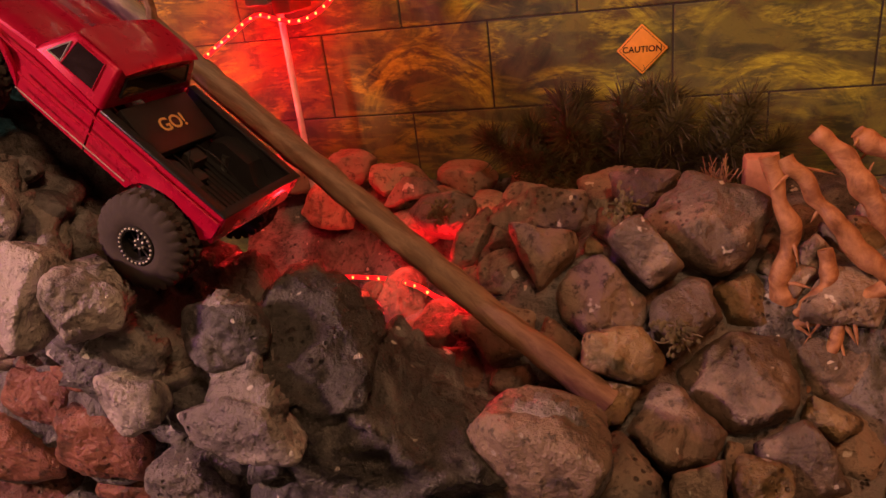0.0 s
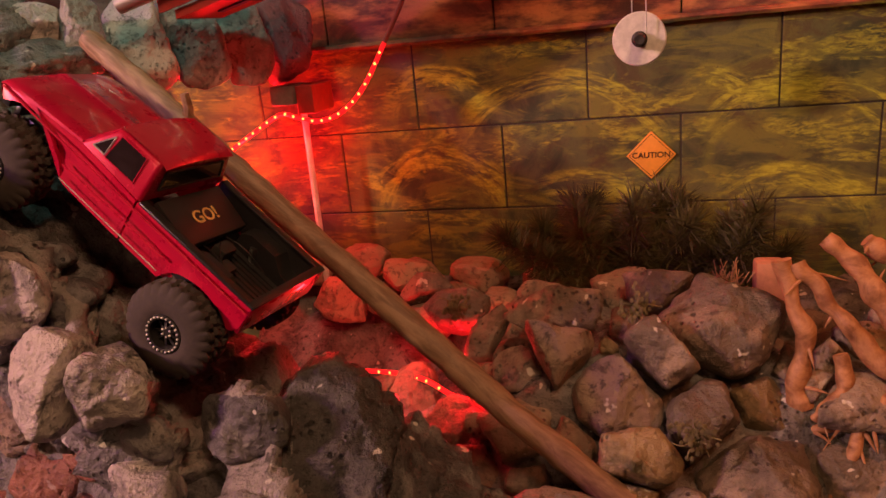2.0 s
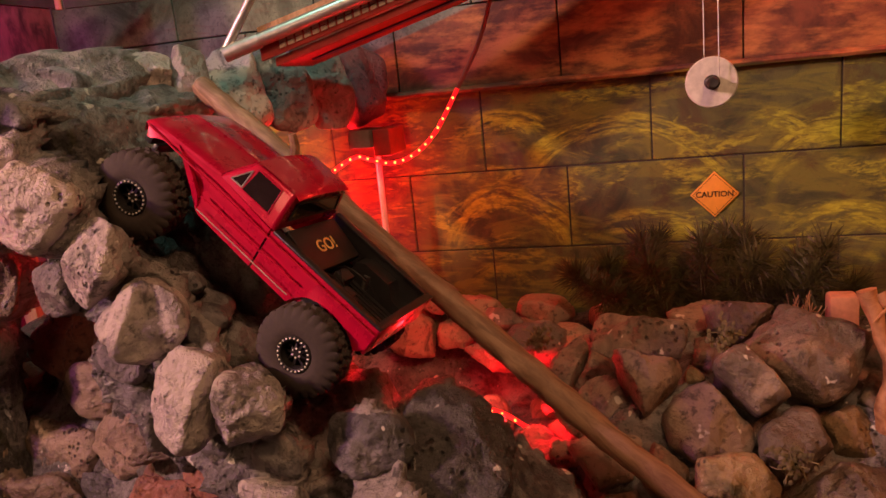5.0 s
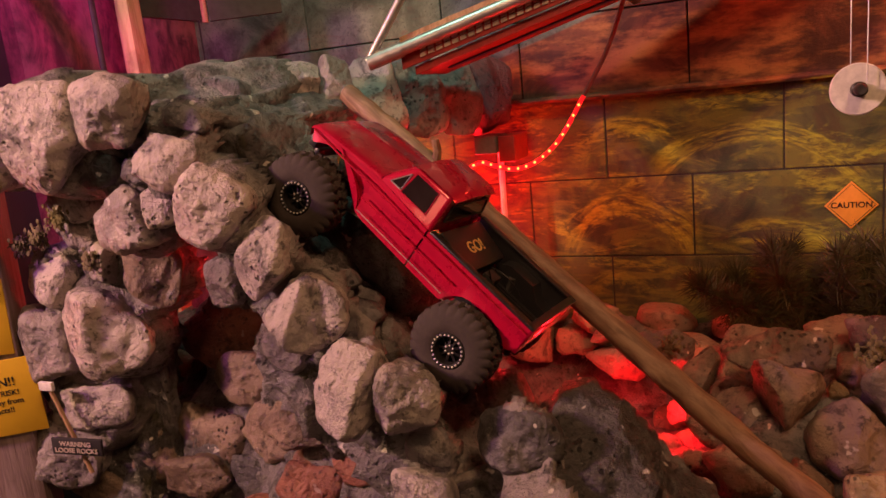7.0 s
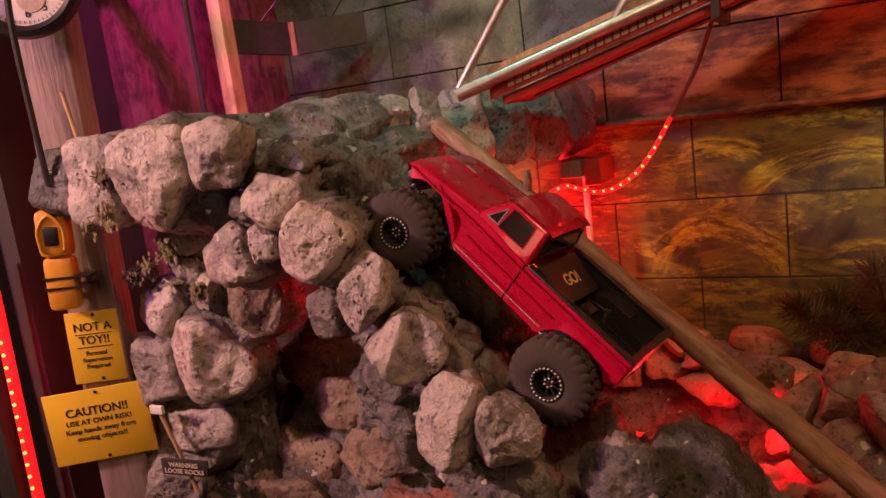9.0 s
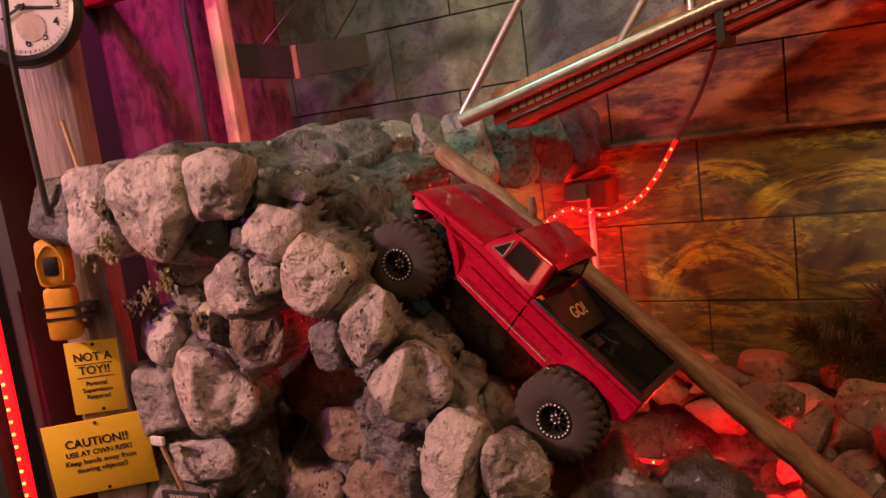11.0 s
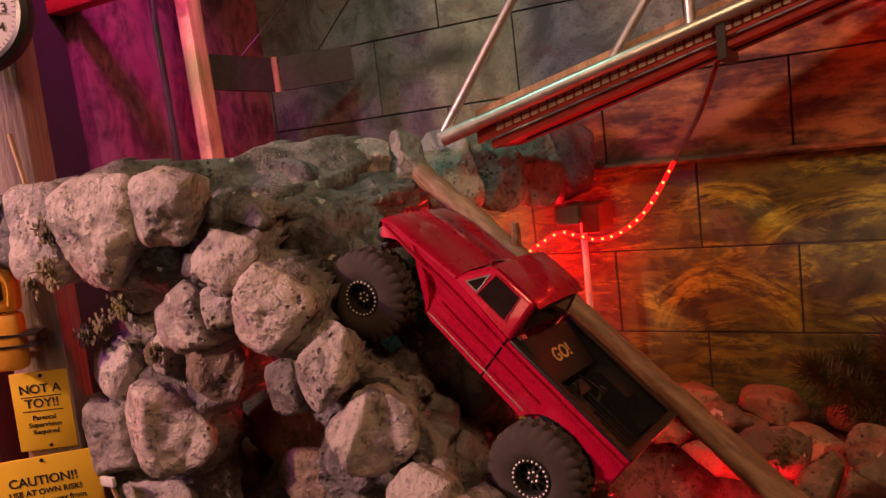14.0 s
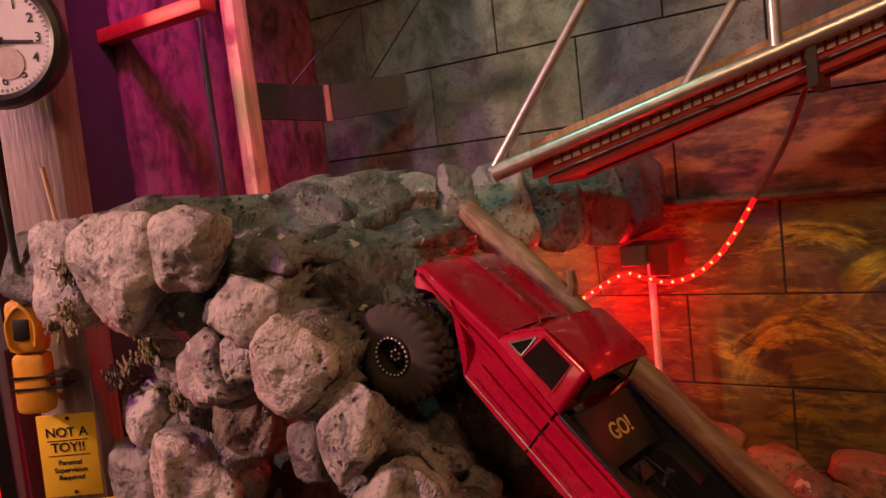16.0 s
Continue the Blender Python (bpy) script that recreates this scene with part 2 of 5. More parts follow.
def wood_mat(name, light, dark, axis_scale=(30, 30, 2.2), turn=0.0):
    m, tree, b = mat(name)
    co = tree.nodes.new("ShaderNodeTexCoord").outputs["Object"]
    mp = node(tree, "ShaderNodeMapping")
    aim = node(tree, "ShaderNodeMapping")
    aim.inputs["Rotation"].default_value = (0, radians(turn), 0)
    wire(tree, co, aim.inputs[0])
    wire(tree, aim.outputs[0], mp.inputs[0])
    mp.inputs["Scale"].default_value = axis_scale
    g = noise_tex(tree, 1.4, 6, 0.65, mp.outputs[0], 1.5)
    f = noise_tex(tree, 5, 4, 0.6, mp.outputs[0])
    blot = noise_tex(tree, 12, 4, 0.6, co)
    c = mix(tree, ramp(tree, math_node(tree, "ADD", math_node(tree, "MULTIPLY", g, 0.7), math_node(tree, "MULTIPLY", f, 0.3)), 0.36, 0.62), dark, light)
    c = mix(tree, math_node(tree, "MULTIPLY", ramp(tree, blot, 0.55, 0.75), 0.6), c, tuple(v * 0.4 for v in dark))
    wire(tree, c, b.inputs["Base Color"])
    b.inputs["Roughness"].default_value = 0.6
    bump(tree, b, math_node(tree, "ADD", g, f), 0.5, 0.0025)
    return m


MURAL = wall_mat()
MORTAR = plain("mortar", (0.045, 0.04, 0.032), 0.85, relief=0.002, scale=120)
PINE = wood_mat("pine_lumber", (0.52, 0.33, 0.19), (0.33, 0.18, 0.09))
PALE_PINE = wood_mat("whitewashed_lumber", (0.36, 0.27, 0.25), (0.23, 0.16, 0.145))
LOG = wood_mat("log_wood", (0.38, 0.225, 0.135), (0.19, 0.10, 0.055), (26, 26, 3.0), 47)
ROOT = wood_mat("root_wood", (0.46, 0.23, 0.11), (0.22, 0.09, 0.04), (16, 16, 16))
PLUM = wood_mat("plum_panel", (0.24, 0.09, 0.14), (0.06, 0.02, 0.04), (9, 9, 5))
DARK = plain("flat_black", (0.02, 0.016, 0.018), 0.7)
CHAR = plain("charcoal_metal", (0.045, 0.042, 0.04), 0.45, 0.3)
RED = plain("red_lacquer", (0.53, 0.004, 0.045), 0.28, 0.2, 0.8, grain=0.05, scale=30)
TRIM = plain("silver_trim", (0.55, 0.53, 0.5), 0.35, 0.8)
BLACK = plain("black_plastic", (0.018, 0.017, 0.018), 0.38, relief=0.0003, scale=300)
TYRE = plain("tyre_rubber", (0.048, 0.036, 0.03), 0.85, relief=0.0008, scale=200)
RIM = plain("black_rim", (0.03, 0.028, 0.028), 0.35, 0.3)
BOLT = plain("pale_bolt", (0.75, 0.72, 0.68), 0.35, 0.2)
STEEL = plain("bright_steel", (0.6, 0.58, 0.55), 0.3, 1.0)
GLASS = plain("tinted_pane", (0.02, 0.012, 0.012), 0.12, 0.0, 0.6)
ALU = plain("brushed_aluminium", (0.62, 0.59, 0.55), 0.38, 0.85, grain=0.08)
WHITE = plain("white_paint", (0.74, 0.70, 0.66), 0.5)
GREYPAINT = plain("sage_grey_paint", (0.22, 0.25, 0.22), 0.6)
ORANGE = plain("orange_sign", (0.86, 0.40, 0.06), 0.5, grain=0.05)
YELLOW = plain("yellow_sign", (0.80, 0.52, 0.03), 0.45, grain=0.04, scale=15)
BOXYELLOW = plain("yellow_plastic", (0.70, 0.33, 0.03), 0.4, grain=0.06)
INK = plain("black_ink", (0.012, 0.011, 0.01), 0.6)
GOLD = plain("gold_lettering", (0.72, 0.48, 0.16), 0.4)
CREAM = plain("cream_ink", (0.6, 0.5, 0.42), 0.6)
FIR = plain("fir_needles", (0.075, 0.068, 0.022), 0.6, grain=0.3)
STRAW = plain("dry_straw", (0.42, 0.26, 0.12), 0.8, grain=0.3)
TERRA = plain("terracotta", (0.50, 0.24, 0.14), 0.75, relief=0.001)
TWIG = plain("dry_moss", (0.20, 0.16, 0.08), 0.8, grain=0.3)
LED = plain("red_led", (0.9, 0.1, 0.03), 0.4, emit=(1.0, 0.10, 0.02), power=14)
HOT = plain("hot_led", (0.9, 0.2, 0.05), 0.4, emit=(1.0, 0.28, 0.05), power=4)
GLOW = plain("red_tube", (0.75, 0.03, 0.02), 0.35, emit=(1.0, 0.008, 0.012), power=1.3)
CLEAR = plain("dull_tube", (0.35, 0.13, 0.11), 0.3)
REDBOARD = plain("red_board", (0.42, 0.03, 0.025), 0.5)
BLUE = plain("blue_stripe", (0.05, 0.06, 0.16), 0.5)
FACE = plain("clock_paper", (0.80, 0.76, 0.74), 0.4, grain=0.02)
ROOMDARK = plain("dark_room_paint", (0.05, 0.035, 0.04), 0.8, relief=0.002)


# ---- building tools ----
def link(name, bm, material, smooth=True):
    me = bpy.data.meshes.new(name)
    bm.to_mesh(me)
    bm.free()
    me.materials.append(material)
    if smooth:
        me.shade_smooth()
        me.set_sharp_from_angle(angle=radians(38))
    return new(name, me)


def part(name, bm, material, parent, label="", smooth=True):
    ob = link(name, bm, material, smooth)
    ob.parent = parent
    if label:
        tagged(ob, label)
    return ob


def thing(name, label, category, m=None, group="", kind=""):
    ob = new(name)
    ob.empty_display_size = 0.05
    if m is not None:
        ob.matrix_world = m
    return tagged(ob, label, category, group, kind)


def box(bm, x0, x1, y0, y1, z0, z1, bevel=0.0):
    vs = bmesh.ops.create_cube(bm, size=1, matrix=Matrix.Translation(((x0 + x1) / 2, (y0 + y1) / 2, (z0 + z1) / 2)) @ Matrix.Diagonal((x1 - x0, y1 - y0, z1 - z0, 1)))["verts"]
    if bevel:
        es = list({e for v in vs for e in v.link_edges})
        bmesh.ops.bevel(bm, geom=es, offset=bevel, segments=2, affect="EDGES", profile=0.5)
    return bm


def bx(*a, bevel=0.0):
    return box(bmesh.new(), *a, bevel=bevel)


def ring_points(path, k):
    a = path[max(k - 1, 0)]
    b = path[min(k + 1, len(path) - 1)]
    d = (b - a).normalized()
    whole = (path[-1] - path[0]).normalized()
    up = min((Vector((1, 0, 0)), Vector((0, 1, 0)), Vector((0, 0, 1))), key=lambda v: abs(v.dot(whole)))
    s = d.cross(up).normalized()
    return s, s.cross(d).normalized()


def tube(bm, path, radius, sides=10, rough=0.0, seed=0.0):
    """A tube along a path; radius may be a number or a function of 0 to 1."""
    path = [Vector(p) for p in path]
    rows = []
    for k, p in enumerate(path):
        s, u = ring_points(path, k)
        r = radius(k / (len(path) - 1)) if callable(radius) else radius
        row = []
        for j in range(sides):
            a = 2 * math.pi * j / sides
            way = s * math.cos(a) + u * math.sin(a)
            q = p + way * r
            if rough:
                q += way * rough * noise.noise(Vector((q.x * 30 + seed, q.y * 30, q.z * 30)))
            row.append(bm.verts.new(q))
        rows.append(row)
    for a, b in zip(rows, rows[1:]):
        for j in range(sides):
            bm.faces.new((a[j], a[(j + 1) % sides], b[(j + 1) % sides], b[j]))
    bm.faces.new(rows[0][::-1])
    bm.faces.new(rows[-1])
    bmesh.ops.recalc_face_normals(bm, faces=bm.faces)
    return bm


def curve(points, steps=8):
    """A smooth path through the points."""
    pts = [Vector(p) for p in points]
    out = []
    for i in range(len(pts) - 1):
        p0, p1, p2, p3 = pts[max(i - 1, 0)], pts[i], pts[i + 1], pts[min(i + 2, len(pts) - 1)]
        for k in range(steps):
            t = k / steps
            out.append(0.5 * (2 * p1 + (p2 - p0) * t + (2 * p0 - 5 * p1 + 4 * p2 - p3) * t * t + (3 * p1 - p0 - 3 * p2 + p3) * t ** 3))
    return out + [pts[-1]]


def rod(bm, a, b, r, sides=10):
    return tube(bm, [a, b], r, sides)


def prism(bm, outline, y0, y1):
    """A side outline (x, z) drawn out from y0 to y1."""
    a = [bm.verts.new((x, y0, z)) for x, z in outline]
    b = [bm.verts.new((x, y1, z)) for x, z in outline]
    n = len(a)
    for i in range(n):
        bm.faces.new((a[i], a[(i + 1) % n], b[(i + 1) % n], b[i]))
    bm.faces.new(a[::-1])
    bm.faces.new(b)
    bmesh.ops.recalc_face_normals(bm, faces=bm.faces)
    return bm


def lathe(bm, profile, sides=32, axis="y"):
    """A profile of (along, radius) turned about an axis."""
    rows = []
    for s, r in profile:
        row = []
        for j in range(sides):
            a = 2 * math.pi * j / sides
            c, d = r * math.cos(a), r * math.sin(a)
            row.append(bm.verts.new({"y": (c, s, d), "x": (s, c, d), "z": (c, d, s)}[axis]))
        rows.append(row)
    for a, b in zip(rows, rows[1:]):
        for j in range(sides):
            bm.faces.new((a[j], a[(j + 1) % sides], b[(j + 1) % sides], b[j]))
    bmesh.ops.recalc_face_normals(bm, faces=bm.faces)
    return bm


def lettering(name, text, size, material, parent, m, label=""):
    data = bpy.data.curves.new(name, "FONT")
    data.body, data.size, data.align_x, data.align_y, data.extrude = text, size, "CENTER", "CENTER", 0.0004
    data.offset = size * 0.012
    tmp = new(name, data)
    bpy.context.view_layer.update()
    me = bpy.data.meshes.new_from_object(tmp.evaluated_get(bpy.context.evaluated_depsgraph_get()))
    bpy.data.objects.remove(tmp)
    me.materials.clear()
    me.materials.append(material)
    ob = new(name, me)
    ob.parent = parent
    ob.matrix_local = m
    return tagged(ob, label) if label else ob


# ---- stones ----
_b = bmesh.new()
bmesh.ops.create_icosphere(_b, subdivisions=5, radius=1)
_b.verts.ensure_lookup_table()
BALL = np.array([v.co[:] for v in _b.verts])
BALL_FACES = [tuple(v.index for v in f.verts) for f in _b.faces]
_b.free()


def stone_shape(rng, size, power=3.5, cuts=9, rough=0.075, seed=0.0, ball=BALL, crags=0.0):
    d = ball / (np.abs(ball) ** power).sum(1, keepdims=True) ** (1 / power)
    for _ in range(cuts):
        n = rng.normal(size=3)
        n /= np.linalg.norm(n)
        over = np.maximum(d @ n - rng.uniform(0.66, 0.94), 0)
        d = d - over[:, None] * n * 0.9
    return weathered(d * np.array(size), ball, float(np.mean(size)), rough, seed, crags)


def v_up(v, scale, seed):
    return Vector(v) * scale + Vector((seed, seed * 0.7, 0))


def weathered(d, out_way, scale, rough, seed, crags=0.0):
    """Pushes a surface in and out: broad lumps, and creases that break it up."""
    out = np.empty_like(d)
    for i, v in enumerate(d):
        q = Vector(v) / scale
        k = noise.fractal(q * 1.3 + Vector((seed, 0, 0)), 0.8, 2.1, 5) * rough + abs(noise.noise(q * 4 + Vector((0, seed, 0)))) * -0.05 - abs(noise.noise(q * 9 + Vector((0, 0, seed)))) * 0.03
        if crags:
            k -= crags * (abs(noise.noise(v_up(v, 26, seed))) + 0.6 * abs(noise.noise(v_up(v, 60, seed))))
        out[i] = v + out_way[i] * k * scale
    return out


SET = []
_b = bmesh.new()
bmesh.ops.create_icosphere(_b, subdivisions=4, radius=1)
_b.verts.ensure_lookup_table()
SMALL = np.array([v.co[:] for v in _b.verts])
SMALL_FACES = [tuple(v.index for v in f.verts) for f in _b.faces]
_b.free()


def stone(parent, x, y, z, sx, sy, sz, lean, paint, bed=True, facing=(0, -1, 0.12)):
    """Notes one plaster stone: its place, half sizes, lean and paint, and the way that its face looks."""
    SET.append((parent, Vector((x, y, z)), (sx, sy, sz), lean, paint, bed, Vector(facing).normalized()))


def lay_stones(gap=0.0045):
    """Builds all noted stones, each cut to fit against its neighbours with a joint between."""
    for n, (parent, at, (sx, sy, sz), lean, paint, bed, out) in enumerate(SET):
        rng = np.random.default_rng(n + 1)
        u = Vector((1, 0, 0)) - out * out.x
        u.normalize()
        v = out.cross(u) * -1 if out.cross(u).z < 0 else out.cross(u)
        mine = (sx + sz) / 2
        ball, faces = (SMALL, SMALL_FACES) if mine < 0.036 else (BALL, BALL_FACES)
        # the ball in the stone's own axes: along u, along v, outwards
        turn = np.arctan2(ball[:, 1], ball[:, 0])
        own = turn + radians(lean)
        reach = 1.16 / ((np.abs(np.cos(own)) / sx) ** 3 + (np.abs(np.sin(own)) / sz) ** 3) ** (1 / 3)
        limits = [reach]
        corners = rng.uniform(0, 2 * math.pi) + np.arange(5) * 2 * math.pi / 5 + rng.uniform(-0.35, 0.35, 5)
        for a in corners:
            c = np.cos(turn - a)
            side = rng.uniform(0.92, 1.12) * float(np.interp(a % (2 * math.pi), np.sort(turn % (2 * math.pi)), reach[np.argsort(turn % (2 * math.pi))]))
            limits.append(np.where(c > 0.05, side / np.maximum(c, 0.05), 9.0))
        for m, (_, other, (ox, _, oz), *_) in enumerate(SET):
            d = other - at
            if m == n or d.length > 0.35:
                continue
            du, dv, dn = d.dot(u), d.dot(v), d.dot(out)
            flat = math.hypot(du, dv)
            if flat < 0.012 or abs(dn) > 0.75 * flat:
                continue
            theirs = (ox + oz) / 2
            edge = max((flat * flat + mine * mine - theirs * theirs) / (2 * flat) - gap, 0.4 * mine)
            c = np.cos(turn - math.atan2(dv, du))
            limits.append(np.where(c > 0.05, edge / np.maximum(c, 0.05), 9.0))
        reach = (np.stack(limits) ** -26.0).sum(0) ** (-1 / 26.0)
        # a broken face of a few tilted facets, a worn edge, then straight flanks down into the plaster
        polar = np.arccos(np.clip(ball[:, 2], -1, 1)) / math.pi
        front = np.minimum(polar / 0.46, 1.0)
        back = np.maximum(polar - 0.46, 0) / 0.54
        wide = reach * front * (1 - 0.12 * back)
        pu, pv = wide * np.cos(turn), wide * np.sin(turn)
        face = np.full(len(ball), 9.0)
        for _ in range(4):
            gu, gv = rng.normal(size=2) * 0.42
            face = np.minimum(face, 1.0 + rng.uniform(-0.04, 0.22) + gu * pu / mine + gv * pv / mine)
        face = np.clip(face, 0.3, 1.3)
        worn = (1 - np.clip((front - 0.66) / 0.34, 0, 1) ** 3.0 * 0.5)
        deep = sy * (np.where(back > 0, 1, worn) * face * np.where(back > 0, 0.5 - 1.6 * back, 1.0))
        d = weathered(np.stack([pu, pv, deep], 1), ball, mine, 0.085, n * 7.3)
        frame3 = np.array([u, v, out])
        me = bpy.data.meshes.new("stone")
        me.from_pydata((d @ frame3).tolist(), [], faces)
        me.materials.append(ROCK[paint])
        me.shade_smooth()
        ob = new("stone", me)
        ob.parent, ob.location = parent, at
        if bed and out.y > -0.9:
            w = stone_shape(rng, (sx * 1.35, sz * 1.35, sy * 0.8), 3.0, 4, 0.16, n * 3.1, SMALL)
            me = bpy.data.meshes.new("plaster_bed")
            me.from_pydata((w @ frame3).tolist(), [], SMALL_FACES)
            me.materials.append(CORE)
            me.shade_smooth()
            ob = new("plaster_bed", me)
            ob.parent, ob.location = parent, at - out * sy * 0.62


def plaster_sheet(parent, rim, material, step=0.006):
    """The continuous plaster that the stones of one upright face are set in; it follows them and turns back at the rim."""
    own = [(c, (q[0] + q[2]) / 2, q[1]) for who, c, q, _, _, _, out in SET if who is parent and out.y < -0.9]
    xs = np.arange(min(c.x for c, *_ in own) - 0.1, max(c.x for c, *_ in own) + 0.1, step)
    zs = np.arange(min(c.z for c, *_ in own) - 0.1, max(c.z for c, *_ in own) + 0.1, step)
    gx, gz = np.meshgrid(xs, zs)
    weight, depth, near = np.zeros_like(gx), np.zeros_like(gx), np.full_like(gx, 9.0)
    for c, r, sy in own:
        dist = np.hypot(gx - c.x, gz - c.z)
        w = np.exp(-(dist / (0.8 * r)) ** 2) + 1e-6 / (dist + 0.02) ** 2
        weight, depth = weight + w, depth + w * (c.y - 0.30 * sy)
        near = np.minimum(near, dist / r)
    y = depth / weight + np.maximum(near - 1.0, 0) ** 1.5 * 0.3
    number, verts, faces = -np.ones(gx.shape, int), [], []
    for i, j in zip(*np.nonzero(near < rim)):
        q = Vector((gx[i, j], 0, gz[i, j]))
        number[i, j] = len(verts)
        lump = 0.012 * noise.fractal(q * 24, 0.7, 2.1, 5) + 0.009 * abs(noise.noise(q * 70))
        verts.append((q.x + 0.4 * lump, y[i, j] + lump, q.z - 0.3 * lump))
    for i in range(len(zs) - 1):
        for j in range(len(xs) - 1):
            f = (number[i, j], number[i, j + 1], number[i + 1, j + 1], number[i + 1, j])
            if min(f) >= 0:
                faces.append([int(k) for k in f])
    me = bpy.data.meshes.new("plaster")
    me.from_pydata(verts, [], faces)
    me.materials.append(material)
    me.shade_smooth()
    ob = new("plaster", me)
    ob.parent = parent
    thick = ob.modifiers.new("thickness", "SOLIDIFY")
    thick.thickness, thick.offset = 0.035, -1
    soft = ob.modifiers.new("soften", "SMOOTH")
    soft.iterations, soft.factor = 2, 0.5


def core(parent, lumps, seed):
    """The lumpy plaster between the stones of a mound."""
    rng = np.random.default_rng(seed)
    for x, y, z, sx, sy, sz, lean in lumps:
        v = stone_shape(rng, (sx, sy, sz), 4.5, 7, 0.15, seed + x * 9, crags=0.16)
        me = bpy.data.meshes.new("plaster_lump")
        me.from_pydata(v.tolist(), [], BALL_FACES)
        me.materials.append(CORE)
        me.shade_smooth()
        ob = new("plaster_lump", me)
        ob.parent = parent
        ob.matrix_local = pose(x, y, z, 0, lean, 0)


def filler(parent, count, where, low, high, paints, seed, facing=(0, -1, 0.12)):
    """Smaller stones wedged between the large ones, where none stands yet."""
    rng = np.random.default_rng(seed)
    done = 0
    for _ in range(count * 6):
        x, y, z = where(rng)
        r = rng.uniform(low, high)
        if done < count and all((x - c.x) ** 2 + 0.5 * (y - c.y) ** 2 + (z - c.z) ** 2 > (0.72 * (r + (q[0] + q[2]) / 2)) ** 2 for _, c, q, *_ in SET):
            stone(parent, round(x, 3), round(y, 3), round(z, 3), r * rng.uniform(1.0, 1.5), r * 0.75, r * rng.uniform(0.8, 1.25), rng.uniform(-40, 40), paints[rng.integers(len(paints))], False, facing)
            done += 1


# ---- the room ----
wall = thing("wall_back", "painted concrete block wall with a mural in olive, yellow and orange", "wall", kind="structure")
part("mortar", bx(-1.5, 2.2, 0.002, 0.12, -1.4, 1.7), MORTAR, wall)
floor = tagged(link("floor", bx(-3.2, 3.2, -4.2, 0.1, -1.5, -1.4), ROOMDARK), "dark bare floor of the room", "floor", kind="structure")
ceiling = tagged(link("ceiling", bx(-3.2, 3.2, -4.2, 0.1, 1.9, 2.0), ROOMDARK), "dark painted ceiling", "ceiling", kind="structure")
tagged(link("wall_east", bx(3.1, 3.2, -4.2, 0.1, -1.4, 1.9), ROOMDARK), "dark painted side wall", "wall", kind="structure")
tagged(link("wall_south", bx(-3.2, 3.2, -4.3, -4.2, -1.4, 1.9), ROOMDARK), "dark painted rear wall", "wall", kind="structure")
tagged(link("wall_far_west", bx(-3.3, -3.2, -4.2, 0.1, -1.4, 1.9), ROOMDARK), "dark painted side wall", "wall", kind="structure")
west = thing("wall_west", "plum painted board wall with faint brush swirls", "wall", kind="structure")
part("board", bx(-1.46, -1.40, -0.62, -0.004, -1.4, 1.7), PLUM, west)
# Flat black board stands in for the shadow on the wall's left part.
part("dark_board", bx(-1.50, -1.44, -0.95, -0.625, -1.4, 1.7), DARK, west)


def wall_ledge():
    """A worn plaster nosing along the step in the block wall."""
    n, rows = 260, []
    bm = bmesh.new()
    for i in range(n):
        x = -1.0 + 3.1 * i / (n - 1)
        w = 0.004 * noise.fractal(Vector((x * 14, 1.7, 0)), 0.8, 2.1, 4)
        z = 0.203 + 0.3 * w
        rows.append([bm.verts.new(p) for p in ((x, 0.003, z - 0.004), (x, -0.026 - w, z - 0.003 + 0.4 * w), (x, -0.030 - w, z + 0.004), (x, -0.026 - w, z + 0.011 + 0.5 * w), (x, -0.012, z + 0.013))])
    for a, b in zip(rows, rows[1:]):
        for j in range(4):
            bm.faces.new((a[j], a[j + 1], b[j + 1], b[j]))
    bmesh.ops.recalc_face_normals(bm, faces=bm.faces)
    part("nosing", bm, MURAL, wall, "worn plaster nosing")


wall_ledge()

# ---- mounds ----
ledge = thing("rock_ledge", "grey painted plaster rock ledge with flat top", "rock ledge")
core(ledge, ((-0.88, -0.9, 0.22, 0.23, 0.13, 0.055, 0), (-0.72, -0.8, 0.226, 0.16, 0.22, 0.048, 4), (-0.70, -0.93, 0.15, 0.08, 0.08, 0.08, 20), (-0.72, -0.96, 0.2, 0.12, 0.05, 0.08, 0)), 5)
pillar = thing("rock_pillar", "pale painted plaster stone pillar under the ledge", "rock pillar")
core(pillar, ((-0.985, -0.845, -0.1, 0.095, 0.06, 0.32, 0), (-1.0, -0.85, -0.45, 0.1, 0.065, 0.32, 0), (-0.98, -0.86, -1.0, 0.14, 0.12, 0.42, 0)), 6)
slope = thing("rock_slope", "steep climbing slope of grey painted plaster boulders", "rock slope")
core(slope, ((-0.59, -0.92, 0.04, 0.075, 0.145, 0.17, -43), (-0.45, -0.91, -0.14, 0.10, 0.15, 0.19, -43), (-0.29, -0.91, -0.32, 0.125, 0.15, 0.21, -43), (-0.13, -0.92, -0.47, 0.15, 0.145, 0.21, -43),
             (-0.25, -0.90, -0.66, 0.28, 0.14, 0.3, 0), (0.02, -0.97, -0.66, 0.24, 0.15, 0.22, 0), (-0.60, -0.84, 0.105, 0.12, 0.14, 0.13, -20), (-0.2, -0.95, -1.15, 0.4, 0.25, 0.35, 0),
             (-0.52, -0.78, 0.0, 0.10, 0.12, 0.18, -43), (-0.10, -0.98, -0.27, 0.10, 0.1, 0.10, -40), (0.0, -0.96, -0.38, 0.13, 0.12, 0.13, -30)), 7)
lower = thing("boulder_pile", "russet and brown painted plaster boulders at the foot", "boulders")
